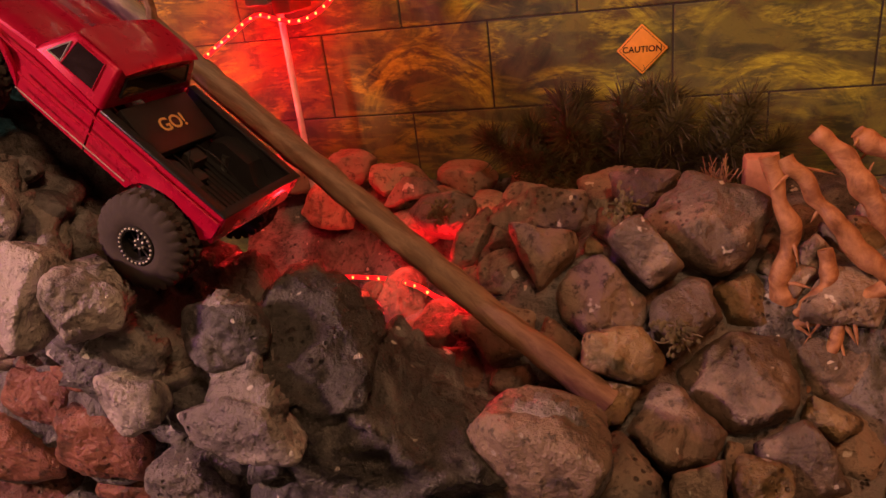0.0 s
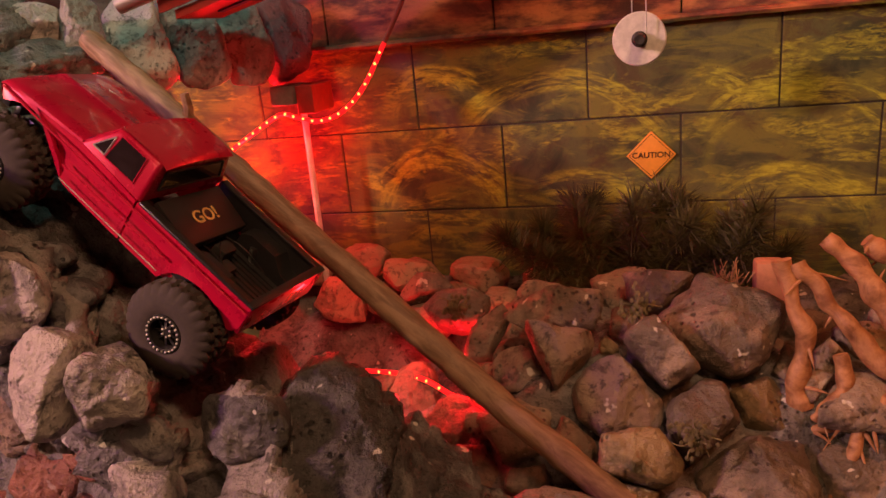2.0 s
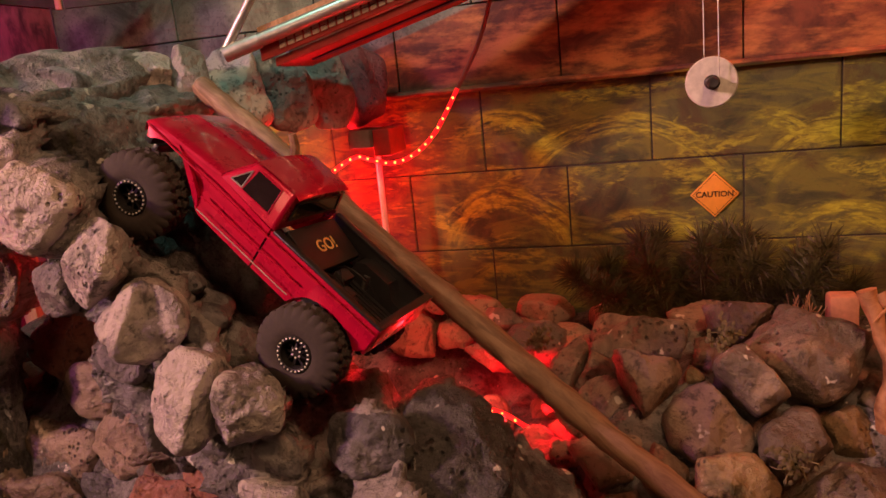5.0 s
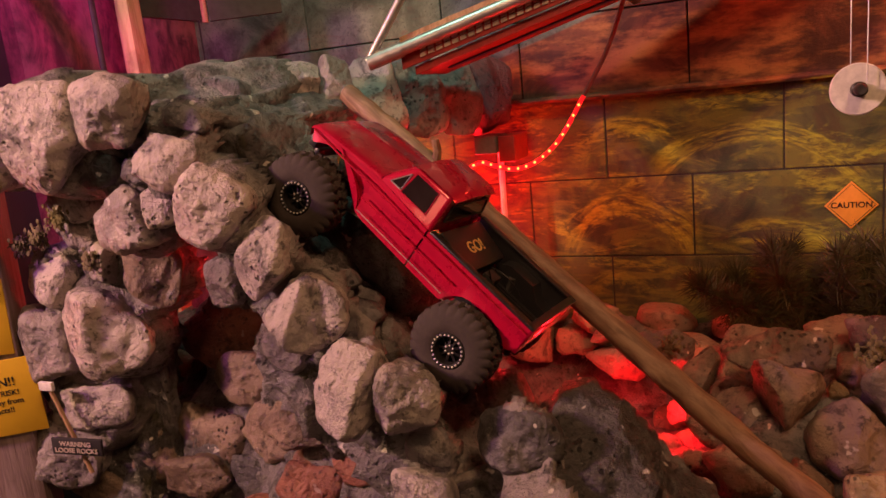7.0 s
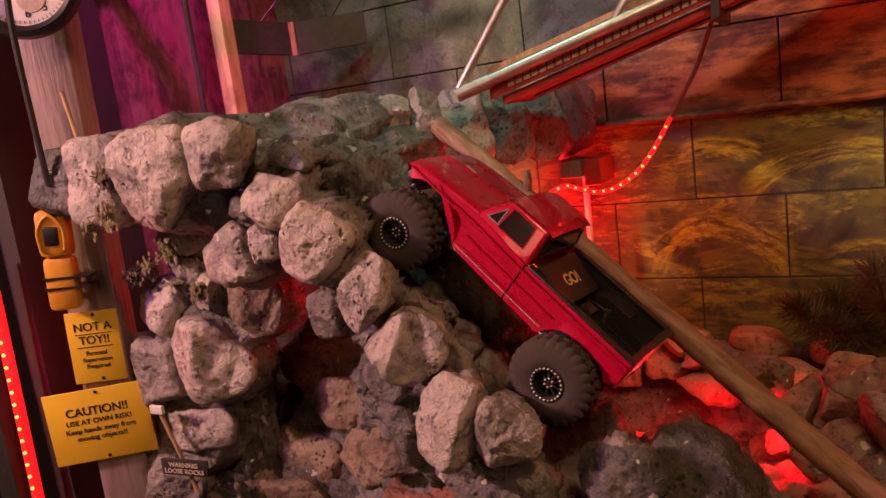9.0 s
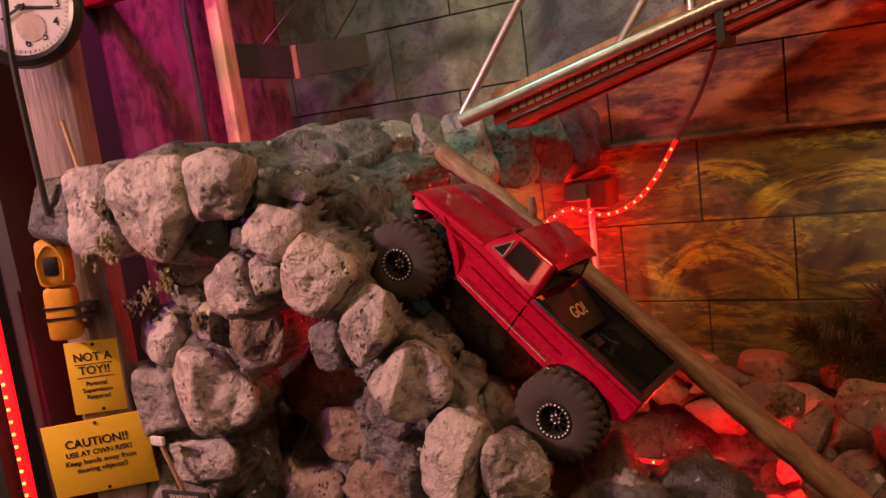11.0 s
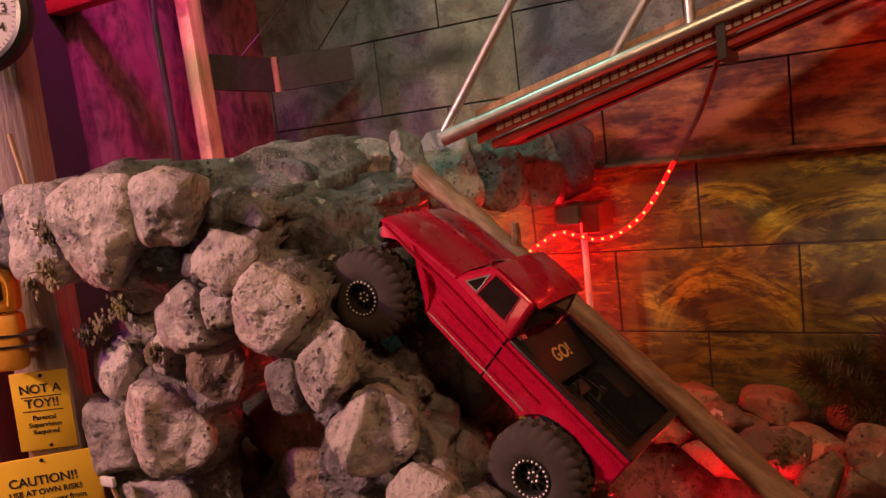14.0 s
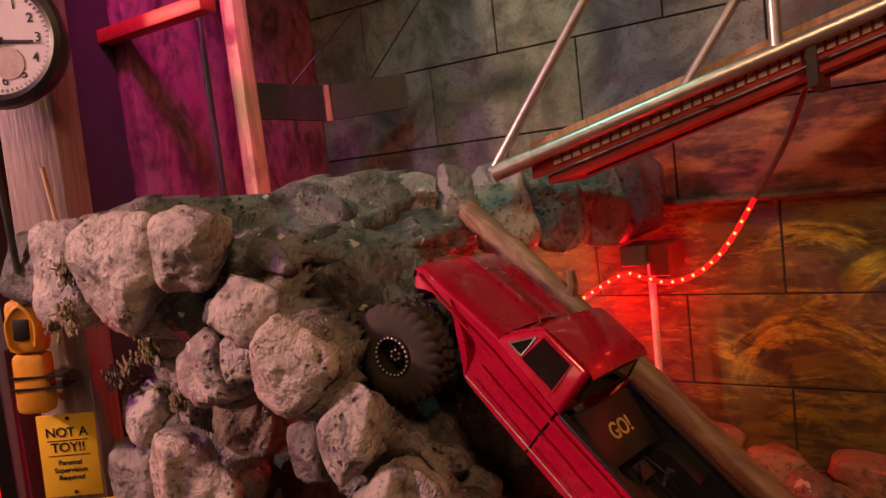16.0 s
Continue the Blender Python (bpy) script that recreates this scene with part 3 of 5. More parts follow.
core(lower, ((-0.86, -0.50, -0.46, 0.32, 0.1, 0.12, 0), (-0.8, -0.64, -0.58, 0.38, 0.1, 0.16, 0), (-0.74, -0.76, -0.74, 0.42, 0.13, 0.24, 0), (-0.7, -0.75, -1.2, 0.5, 0.3, 0.3, 0)), 8)
bridge = thing("rock_bridge", "grey plaster rock bridge, pink light coloured into its end stone", "rock ledge")
core(bridge, ((-0.68, -0.56, 0.24, 0.08, 0.2, 0.06, 0), (-0.62, -0.3, 0.24, 0.07, 0.2, 0.07, 0), (-0.56, -0.15, 0.24, 0.06, 0.13, 0.07, 0)), 9)
right = thing("rock_mound", "broad mound of brown-grey painted plaster boulders with moss", "rock mound")
slabs = thing("stone_slabs", "flat sandstone slabs laid along the block wall", "stone slabs")


def ground_height(x, y):
    h = -0.40 - 0.05 * min(1.0, -y / 0.3) + 0.13 * math.exp(-((y + 0.5) / 0.22) ** 2) - 0.24 * max(0.0, (-y - 0.68)) / 0.4
    pit = 1 / (1 + math.exp((x - (0.06 - 0.12 * (y + 0.7))) / 0.03)) / (1 + math.exp((y + 0.20) / 0.03))
    h = h * (1 - pit) + (-0.56) * pit
    q = Vector((x * 7, y * 7, 0.3))
    return h + 0.022 / (1 + math.exp((x - 0.40) / 0.03)) + 0.035 * noise.fractal(q, 0.8, 2.1, 5) + 0.02 * noise.noise(q * 0.7)


def mound_ground():
    nx, ny = 150, 90
    xs, ys = np.linspace(-0.62, 1.5, nx), np.linspace(-1.25, -0.005, ny)
    verts = [(x, y, ground_height(x, y)) for y in ys for x in xs]
    faces = [(j * nx + i, j * nx + i + 1, (j + 1) * nx + i + 1, (j + 1) * nx + i) for j in range(ny - 1) for i in range(nx - 1)]
    me = bpy.data.meshes.new("plaster_ground")
    me.from_pydata(verts, [], faces)
    me.materials.append(CORE)
    me.shade_smooth()
    ob = new("plaster_ground", me)
    ob.parent = right
    sides = part("plaster_skirt", bx(-0.6, 1.48, -1.23, -0.01, -1.4, -0.66), CORE, right)


mound_ground()


# ---- the model truck ----
def wheel(parent, x, y, turn, side):
    """A crawler tyre on a black beadlock rim; side is 1 for the left."""
    hub = new("wheel")
    hub.parent = parent
    hub.matrix_local = pose(x, y, 0, 0, 0, turn) @ Matrix.Diagonal((1, side, 1, 1))
    w, r = 0.025, 0.0625
    bm = bmesh.new()
    flank = [(-w + 0.002, 0.0225), (-w - 0.001, 0.027), (-w - 0.002, 0.036), (-w, 0.047), (-w + 0.003, 0.0525), (-w + 0.0065, 0.0565)]
    crown = [(-0.0165 + 0.033 * k / 10, 0.0582 - 0.0006 * abs(k - 5) / 5) for k in range(11)]
    rows, n = [], 156
    for along_y, radius in flank + crown + [(-p, q) for p, q in reversed(flank)]:
        row = []
        for j in range(n):
            a = 2 * math.pi * j / n
            # lugs: a stepped block pattern, each third turned against the next
            band = 0 if abs(along_y) < 0.006 else 1
            phase = (j / n * 26 + (0.45 * abs(along_y) / 0.012 if band else along_y / 0.014) + 0.5 * band) % 1.0
            up = 0.0043 if phase < 0.62 and 0.05 < radius and not 0.005 < abs(along_y) < 0.0072 else 0.0
            up *= 0.45 if radius < 0.055 else 1.0
            row.append(bm.verts.new(((radius + up) * math.cos(a), along_y, (radius + up) * math.sin(a))))
        rows.append(row)
    for p, q in zip(rows, rows[1:]):
        for j in range(n):
            bm.faces.new((p[j], p[(j + 1) % n], q[(j + 1) % n], q[j]))
    bmesh.ops.recalc_face_normals(bm, faces=bm.faces)
    tyre = part("tyre", bm, TYRE, hub, "knobbly brown-black rubber tyre")
    bm = bmesh.new()
    lathe(bm, ((0.006, 0.0), (0.008, 0.008), (0.006, 0.015), (0.012, 0.0182), (0.021, 0.0188), (0.0262, 0.0192), (0.0272, 0.0218), (0.0265, 0.0248), (0.022, 0.0252)), 48)
    part("rim", bm, RIM, hub, "black beadlock rim")
    part("rim_back", lathe(bmesh.new(), ((-0.02, 0.0), (-0.021, 0.021), (-0.0235, 0.024)), 32), RIM, hub)
    for k in range(9):
        m = pose(0, 0, 0, 0, 40 * k, 0) @ pose(0, 0.0165, 0.0125, 14, 0, 0)
        bm = bmesh.new()
        bmesh.ops.create_cube(bm, size=1, matrix=m @ Matrix.Diagonal((0.0034, 0.003, 0.0145, 1)))
        part("spoke", bm, RIM, hub)
    part("hub_cap", lathe(bmesh.new(), ((0.008, 0.0085), (0.018, 0.008), (0.0195, 0.0065), (0.0195, 0.0)), 20), RIM, hub)
    bm = bmesh.new()
    for k in range(24):
        a = 2 * math.pi * k / 24
        bmesh.ops.create_uvsphere(bm, u_segments=6, v_segments=4, radius=0.0015, matrix=Matrix.Translation((0.0221 * math.cos(a), 0.0274, 0.0221 * math.sin(a))))
    for k in range(6):
        a = 2 * math.pi * k / 6
        bmesh.ops.create_uvsphere(bm, u_segments=6, v_segments=4, radius=0.0016, matrix=Matrix.Translation((0.006 * math.cos(a), 0.0198, 0.006 * math.sin(a))))
    part("bolts", bm, BOLT, hub, "small bright bolts")


def loft(bm, sections):
    """Skins closed cross-sections, each a list of points, one after another."""
    rows = [[bm.verts.new(p) for p in s] for s in sections]
    n = len(rows[0])
    for a, b in zip(rows, rows[1:]):
        for j in range(n):
            bm.faces.new((a[j], a[(j + 1) % n], b[(j + 1) % n], b[j]))
    bm.faces.new(rows[0][::-1])
    bm.faces.new(rows[-1])
    bmesh.ops.recalc_face_normals(bm, faces=bm.faces)
    return bm


def body_panel(bm, outline, y_low, y_belt, thick, side):
    """A side panel: widest at the shoulder crease, tucked in below and above, with thickness."""
    def width(z):
        if z > 0.082:
            return y_belt - (z - 0.082) * 0.45
        if z > 0.062:
            return y_belt
        return y_low + (y_belt - 0.003 - y_low) * max(0, (z - 0.03)) / 0.032
    outer = [bm.verts.new((x, side * width(z), z)) for x, z in outline]
    inner = [bm.verts.new((x, side * (width(z) - thick), z)) for x, z in outline]
    n = len(outline)
    for i in range(n):
        bm.faces.new((outer[i], outer[(i + 1) % n], inner[(i + 1) % n], inner[i]))
    bm.faces.new(outer)
    bm.faces.new(inner[::-1])
    bmesh.ops.triangulate(bm, faces=[f for f in bm.faces if len(f.verts) > 4])
    bmesh.ops.recalc_face_normals(bm, faces=bm.faces)


def arch(cx, cz, r, a0, a1, n=9, squash=0.9):
    return [(cx + r * math.cos(radians(a0 + (a1 - a0) * k / n)), cz + squash * r * math.sin(radians(a0 + (a1 - a0) * k / n))) for k in range(n + 1)]


def build_truck(m):
    truck = thing("model_truck", "glossy red radio-controlled pickup truck climbing the rocks", "model truck", m)
    # body sides, cut into horizontal bands so that the crease reads
    for side in (1, -1):
        bm = bmesh.new()
        front = [(0.198, 0.088)] + [(0.190, 0.074)] + arch(0.143, 0.030, 0.064, 48, 176, 10, 0.92) + [(0.068, 0.031), (-0.026, 0.028), (-0.026, 0.093), (0.07, 0.100), (0.15, 0.096)]
        body_panel(bm, front, 0.080, 0.090, 0.006, side)
        part("front_fender", bm, RED, truck)
        bm = bmesh.new()
        rear = [(-0.029, 0.093), (-0.029, 0.028), (-0.094, 0.027)] + arch(-0.156, 0.006, 0.064, 20, 142, 10, 0.98) + [(-0.214, 0.050), (-0.220, 0.062), (-0.219, 0.094), (-0.12, 0.093)]
        body_panel(bm, rear, 0.080, 0.090, 0.006, side)
        part("bed_side", bm, RED, truck)
        for z, x0, x1, w in ((0.0615, 0.078, -0.026, 0.0895), (0.0615, -0.03, -0.098, 0.0895), (0.0845, 0.196, -0.218, 0.0895)):
            bm = tube(bmesh.new(), [(x0, side * w, z + (0.003 if x0 > 0.1 else 0)), ((x0 + x1) / 2, side * w, z), (x1, side * w, z)], 0.0016, 6)
            part("body_crease", bm, RED, truck)
        bm = tube(bmesh.new(), [(0.075, side * 0.089, 0.0425), (-0.095, side * 0.088, 0.0405)], 0.0009, 6)
        part("trim_strip", bm, TRIM, truck, "thin bright trim strip")
    # hood, domed across
    def across(x, z, half, crown):
        return [(x, half * math.sin(radians(a)), z + crown * math.cos(radians(a)) ** 0.8 if abs(a) < 90 else z) for a in (-90, -80, -68, -50, -28, -4, -3, 3, 4, 28, 50, 68, 80, 90)]
    bm = bmesh.new()
    rows = []
    for x, z, half, crown in ((0.203, 0.070, 0.080, 0.010), (0.205, 0.084, 0.084, 0.010), (0.196, 0.089, 0.086, 0.012), (0.16, 0.094, 0.086, 0.013), (0.11, 0.098, 0.085, 0.013), (0.072, 0.101, 0.084, 0.012)):
        rows.append([bm.verts.new(p) for p in across(x, z, half, crown)])
    for r in rows:
        for i in (6, 7):
            r[i].co.z += 0.0012
    for a, b in zip(rows, rows[1:]):
        for j in range(len(a) - 1):
            bm.faces.new((a[j], a[j + 1], b[j + 1], b[j]))
    bmesh.ops.recalc_face_normals(bm, faces=bm.faces)
    part("hood", bm, RED, truck)
    part("grille", bx(0.188, 0.202, -0.078, 0.078, 0.058, 0.082, bevel=0.003), BLACK, truck, "black front grille")
    for s in (1, -1):
        bm = bmesh.new()
        lathe(bm, ((0.2, 0.013), (0.206, 0.012), (0.208, 0.008), (0.2085, 0.0)), 20, "x")
        bmesh.ops.translate(bm, verts=bm.verts, vec=(0, s * 0.06, 0.073))
        part("headlight", bm, TRIM, truck, "round clear headlight")
    # cab: pillars and roof round the panes
    zb, zt = 0.097, 0.144
    low = [(0.076, 0.083, zb + 0.004), (-0.030, 0.084, zb - 0.003), (-0.030, -0.084, zb - 0.003), (0.076, -0.083, zb + 0.004)]
    top = [(0.043, 0.070, zt), (-0.024, 0.070, zt + 0.001), (-0.024, -0.070, zt + 0.001), (0.043, -0.070, zt)]
    bm = bmesh.new()
    lo, hi = [bm.verts.new(p) for p in low], [bm.verts.new(p) for p in top]
    for i in range(4):
        bm.faces.new((lo[i], lo[(i + 1) % 4], hi[(i + 1) % 4], hi[i]))
    bm.faces.new(hi)
    bm.faces.new(lo[::-1])
    bmesh.ops.recalc_face_normals(bm, faces=bm.faces)
    bmesh.ops.bevel(bm, geom=[e for e in bm.edges if not all(v in lo for v in e.verts)], offset=0.006, segments=3, affect="EDGES", profile=0.6)
    part("cab", bm, RED, truck)
    bm = bmesh.new()
    rows = [[bm.verts.new((x, y, z + 0.0055 * (1 - (y / 0.07) ** 2))) for y in np.linspace(-0.067, 0.067, 9)] for x, z in ((0.046, 0.1435), (0.03, 0.1455), (0.0, 0.146), (-0.022, 0.1455), (-0.031, 0.141))]
    for a, b in zip(rows, rows[1:]):
        for j in range(8):
            bm.faces.new((a[j], a[j + 1], b[j + 1], b[j]))
    bmesh.ops.recalc_face_normals(bm, faces=bm.faces)
    part("roof", bm, RED, truck)

    def pane(name, corners, out, frame_r, frame_mat, glass=GLASS, label=""):
        n = (Vector(corners[1]) - Vector(corners[0])).cross(Vector(corners[2]) - Vector(corners[0])).normalized()
        if n.dot(Vector(out)) < 0:
            n = -n
        bm = bmesh.new()
        a = [bm.verts.new(Vector(c) + n * 0.0012) for c in corners]
        b = [bm.verts.new(Vector(c) - n * 0.001) for c in corners]
        k = len(a)
        for i in range(k):
            bm.faces.new((a[i], a[(i + 1) % k], b[(i + 1) % k], b[i]))
        bm.faces.new(a)
        bm.faces.new(b[::-1])
        bmesh.ops.recalc_face_normals(bm, faces=bm.faces)
        ob = part(name, bm, glass, truck, label or "dark tinted window pane", smooth=False)
        loop = [Vector(c) + n * 0.0012 for c in corners]
        bm = bmesh.new()
        for i in range(k):
            rod(bm, loop[i], loop[(i + 1) % k], frame_r, 6)
        part("window_frame", bm, frame_mat, ob)

    def flank(x, z, s):
        f = (z - 0.096) / (0.144 - 0.096)
        return (x, s * (0.0835 - 0.0135 * f), z)
    for s in (1, -1):
        pane("side_window", [flank(0.035, 0.139, s), flank(-0.006, 0.139, s), flank(-0.010, 0.106, s), flank(0.038, 0.106, s)], (0, s, 0), 0.0009, RED)
        pane("vent_window", [flank(0.041, 0.1335, s), flank(0.0395, 0.108, s), flank(0.059, 0.108, s)], (0, s, 0), 0.0011, TRIM)
    pane("windshield", [(0.0685, 0.068, 0.109), (0.0685, -0.068, 0.109), (0.0475, -0.060, 0.1375), (0.0475, 0.060, 0.1375)], (1, 0, 1), 0.0014, RED)
    pane("rear_window", [(-0.0298, 0.060, 0.108), (-0.0298, -0.060, 0.108), (-0.0262, -0.056, 0.132), (-0.0262, 0.056, 0.132)], (-1, 0, 0), 0.0014, BLACK)
    for s in (1, -1):
        bm = tube(bmesh.new(), [(0.078, s * 0.002, 0.1135), (0.066, s * 0.02, 0.119), (0.060, s * 0.05, 0.1235)], 0.0008, 6)
        part("wiper", bm, TRIM, truck, "thin bright wiper arm")
    # load bed
    part("tailgate", bx(-0.222, -0.2145, -0.084, 0.084, 0.050, 0.0935, bevel=0.002), RED, truck)
    bm = bmesh.new()
    for y0, y1 in ((-0.0865, -0.074), (0.074, 0.0865)):
        box(bm, -0.214, -0.032, y0, y1, 0.0925, 0.0965, 0.0012)
    box(bm, -0.2215, -0.210, -0.0865, 0.0865, 0.0925, 0.0965, 0.0012)
    part("bed_rail", bm, BLACK, truck, "matt black bed rail")
    bed = part("bed_floor", bx(-0.212, -0.034, -0.080, 0.080, 0.046, 0.050), BLACK, truck, "ribbed black bed floor")
    for k in range(9):
        part("rib", bx(-0.205, -0.1, -0.036 + k * 0.009 - 0.002, -0.036 + k * 0.009 + 0.002, 0.05, 0.0525), BLACK, bed)
    for s in (1, -1):
        part("bed_liner", bx(-0.213, -0.033, s * 0.079 - 0.0015, s * 0.079 + 0.0015, 0.048, 0.093), BLACK, truck, "matt black bed liner")
        bm = prism(bmesh.new(), [(-0.108, 0.05), (-0.108, 0.074), (-0.122, 0.082), (-0.165, 0.082), (-0.185, 0.066), (-0.205, 0.064), (-0.205, 0.05)], s * 0.046, s * 0.0765)
        part("wheel_hump", bm, BLACK, truck)
    box_m = pose(-0.068, 0, 0.080, 0, -14, 0)
    bm = bx(-0.034, 0.034, -0.062, 0.062, -0.012, 0.008, bevel=0.003)
    bm.transform(box_m)
    crate = part("cover_box", bm, BLACK, truck, "dark cover box with gold lettering")
    lettering("lettering", "GO!", 0.026, GOLD, crate, box_m @ pose(-0.002, 0, 0.0084, 0, 0, -90), "gold lettering")
    bm = bmesh.new()
    box(bm, -0.128, -0.108, -0.014, 0.014, 0.05, 0.074, 0.002)
    box(bm, -0.150, -0.130, 0.006, 0.024, 0.05, 0.066, 0.002)
    part("servo", bm, CHAR, truck, "grey servo and gearbox")
    for k, (a, b) in enumerate((((-0.1, -0.02, 0.07), (-0.17, -0.03, 0.062)), ((-0.1, 0.024, 0.068), (-0.16, 0.034, 0.06)), ((-0.11, 0.004, 0.076), (-0.14, 0.03, 0.07)))):
        mid = ((a[0] + b[0]) / 2, (a[1] + b[1]) / 2 + 0.008, 0.078)
        part("wire", tube(bmesh.new(), curve([a, mid, b], 6), 0.0011, 6), BLACK, truck)
    # chassis
    for s in (1, -1):
        part("frame_rail", bx(-0.2, 0.19, s * 0.034 - 0.004, s * 0.034 + 0.004, 0.022, 0.036, bevel=0.001), BLACK, truck)
        for x in (0.156, -0.156):
            part("shock", rod(bmesh.new(), (x, s * 0.055, 0.008), (x * 0.86, s * 0.046, 0.07), 0.0055, 12), STEEL, truck, "coil-over shock")
            part("link_arm", rod(bmesh.new(), (x * 0.95, s * 0.04, -0.004), (x * 0.2, s * 0.026, 0.016), 0.0028, 8), STEEL, truck)
    for x in (0.156, -0.156):
        bm = rod(bmesh.new(), (x, -0.09, 0), (x, 0.09, 0), 0.008, 14)
        bmesh.ops.create_uvsphere(bm, u_segments=14, v_segments=10, radius=0.017, matrix=Matrix.Translation((x, 0.012, 0)))
        part("axle", bm, BLACK, truck, "black solid axle")
    part("skid_plate", bx(-0.05, 0.06, -0.03, 0.03, 0.006, 0.022, bevel=0.003), BLACK, truck)
    part("front_bumper", bx(0.194, 0.203, -0.05, 0.05, 0.036, 0.05, bevel=0.002), BLACK, truck)
    for x, y, turn, side in ((0.156, 0.088, 7, 1), (0.156, -0.088, 7, -1), (-0.156, 0.088, 0, 1), (-0.156, -0.088, 0, -1)):
        wheel(truck, x, y, turn, side)
    return truck


FORWARD = Vector((-0.7303, 0.1227, 0.6725)).normalized()
UP = Vector((0.6748, -0.0276, 0.7379))
LEFT = UP.cross(FORWARD).normalized()
UP = FORWARD.cross(LEFT)
TRUCK_AT = Matrix.Translation((-0.357, -0.898, 0.013)) @ Matrix((FORWARD, LEFT, UP)).transposed().to_4x4()
build_truck(TRUCK_AT)


# ---- log, pole, rope light ----
log = thing("log", "bare brown log leaning across the gap", "log")
LOG_PATH = curve([(-0.562, -0.653, 0.266), (-0.52, -0.662, 0.232), (-0.385, -0.69, 0.118), (-0.14, -0.742, -0.095), (0.1, -0.79, -0.30), (0.275, -0.825, -0.435)], 14)
part("trunk", tube(bmesh.new(), LOG_PATH, lambda t: 0.0185 + 0.0035 * t, 16, 0.004, 3.0), LOG, log)
part("stub", tube(bmesh.new(), [(-0.386, -0.692, 0.125), (-0.378, -0.694, 0.15), (-0.379, -0.696, 0.172)], lambda t: 0.009 - 0.003 * t, 9, 0.002), LOG, log, "cut side branch")
pole = thing("support_pole", "thin white painted pole propping the bridge", "pole")
part("shaft", rod(bmesh.new(), (-0.446, -0.115, 0.125), (-0.450, -0.115, -0.40), 0.0075, 14), WHITE, pole)
part("clamp", bx(-0.484, -0.430, -0.20, -0.10, 0.098, 0.140, bevel=0.004), GREYPAINT, pole, "sage grey block")
# Wooden block coloured red for the rope light falling on it.
part("bracket", bx(-0.427, -0.386, -0.19, -0.07, 0.076, 0.138, bevel=0.003), REDBOARD, pole, "small wooden block with the rope's red glow in its colour")


def rope_light(points, label, lit_from, lit_to, gap):
    rope = thing("rope_light", label, "rope light")
    path = curve(points, 14)
    n = len(path)
    a, b = int(lit_from * (n - 1)), int(lit_to * (n - 1))
    part("lit_tube", tube(bmesh.new(), path[a:b + 1], 0.0052, 8), GLOW, rope, "glowing red tube")
    if a > 1:
        part("unlit_tube", tube(bmesh.new(), path[:a + 1], 0.0052, 8), CLEAR, rope, "dull unlit tube")
    acc, k = 0.0, 0
    for p, q in zip(path[a:b], path[a + 1:b + 1]):
        acc += (q - p).length
        if acc >= gap:
            acc = 0
            bm = bmesh.new()
            bmesh.ops.create_uvsphere(bm, u_segments=8, v_segments=6, radius=0.0034, matrix=Matrix.Translation(q + Vector((0.001, -0.0042, 0.001))))
            part("diode", bm, HOT, rope)
            k += 1
    return path


upper_rope = rope_light([(-0.115, -0.2, 0.415), (-0.145, -0.14, 0.36), (-0.175, -0.125, 0.30), (-0.225, -0.12, 0.22), (-0.29, -0.12, 0.12), (-0.35, -0.12, 0.068), (-0.41, -0.12, 0.05), (-0.46, -0.125, 0.062), (-0.505, -0.125, 0.07),
                         (-0.59, -0.13, 0.025), (-0.685, -0.14, -0.03), (-0.80, -0.15, -0.085)], "red LED rope light looped behind the pole", 0.28, 1.0, 0.021)
lower_rope = rope_light([(-0.34, -0.30, -0.50), (-0.22, -0.33, -0.49), (-0.13, -0.40, -0.47), (-0.05, -0.42, -0.50), (0.03, -0.40, -0.49), (0.1, -0.45, -0.51)], "red LED rope light lying in the rock gap", 0.0, 1.0, 0.03)
rope_light([(0.02, -0.06, 0.475), (0.12, -0.055, 0.50), (0.4, -0.05, 0.535), (0.8, -0.05, 0.575), (1.3, -0.05, 0.62)], "red LED rope light along the wall under the ramp", 0.0, 1.0, 0.021)
for p, power in (((-0.29, -0.15, 0.14), 0.12), ((-0.40, -0.16, 0.05), 0.3), ((-0.52, -0.17, 0.05), 1.2), ((-0.60, -0.16, 0.0), 1.5), ((-0.70, -0.17, -0.06), 1.5), ((-0.18, -0.42, -0.40), 0.6), ((-0.02, -0.50, -0.37), 1.3)):
    lamp("rope_glow", "POINT", Matrix.Translation(p), 2.1 * power, (1.0, 0.01, 0.016), 0.02)


# ---- ramp of aluminium tube ----
truss = thing("ramp_bridge", "aluminium tube ramp with wooden deck and red side boards", "ramp")
FOOT = Vector((-0.548, -0.58, 0.318))
RUN = Vector((0.50, 0.16, 0.155)).normalized()


def along(d, y=0.0, z=0.0):
    return FOOT + RUN * d + Vector((0, y, z))


part("front_rail", rod(bmesh.new(), along(0), along(1.5), 0.0125, 18), ALU, truss)
part("rear_rail", rod(bmesh.new(), along(0.02, 0.22, 0.012), along(1.5, 0.22, 0.012), 0.0125, 18), ALU, truss)
part("top_rail", rod(bmesh.new(), along(0.25, 0.0, 0.30), along(1.5, 0.0, 0.30), 0.0125, 18), ALU, truss)
part("rail_sleeve", rod(bmesh.new(), along(0.0), along(0.07), 0.0145, 18), ALU, truss)
for d in (0.0, 0.32, 0.62):
    part("brace", rod(bmesh.new(), along(d, 0.0, 0.004), along(d + 0.27, 0.0, 0.30), 0.0085, 14), ALU, truss)
for d in (0.46, 0.80):
    part("upright", rod(bmesh.new(), along(d, 0, 0), along(d, 0, 0.30), 0.0095, 14), ALU, truss)


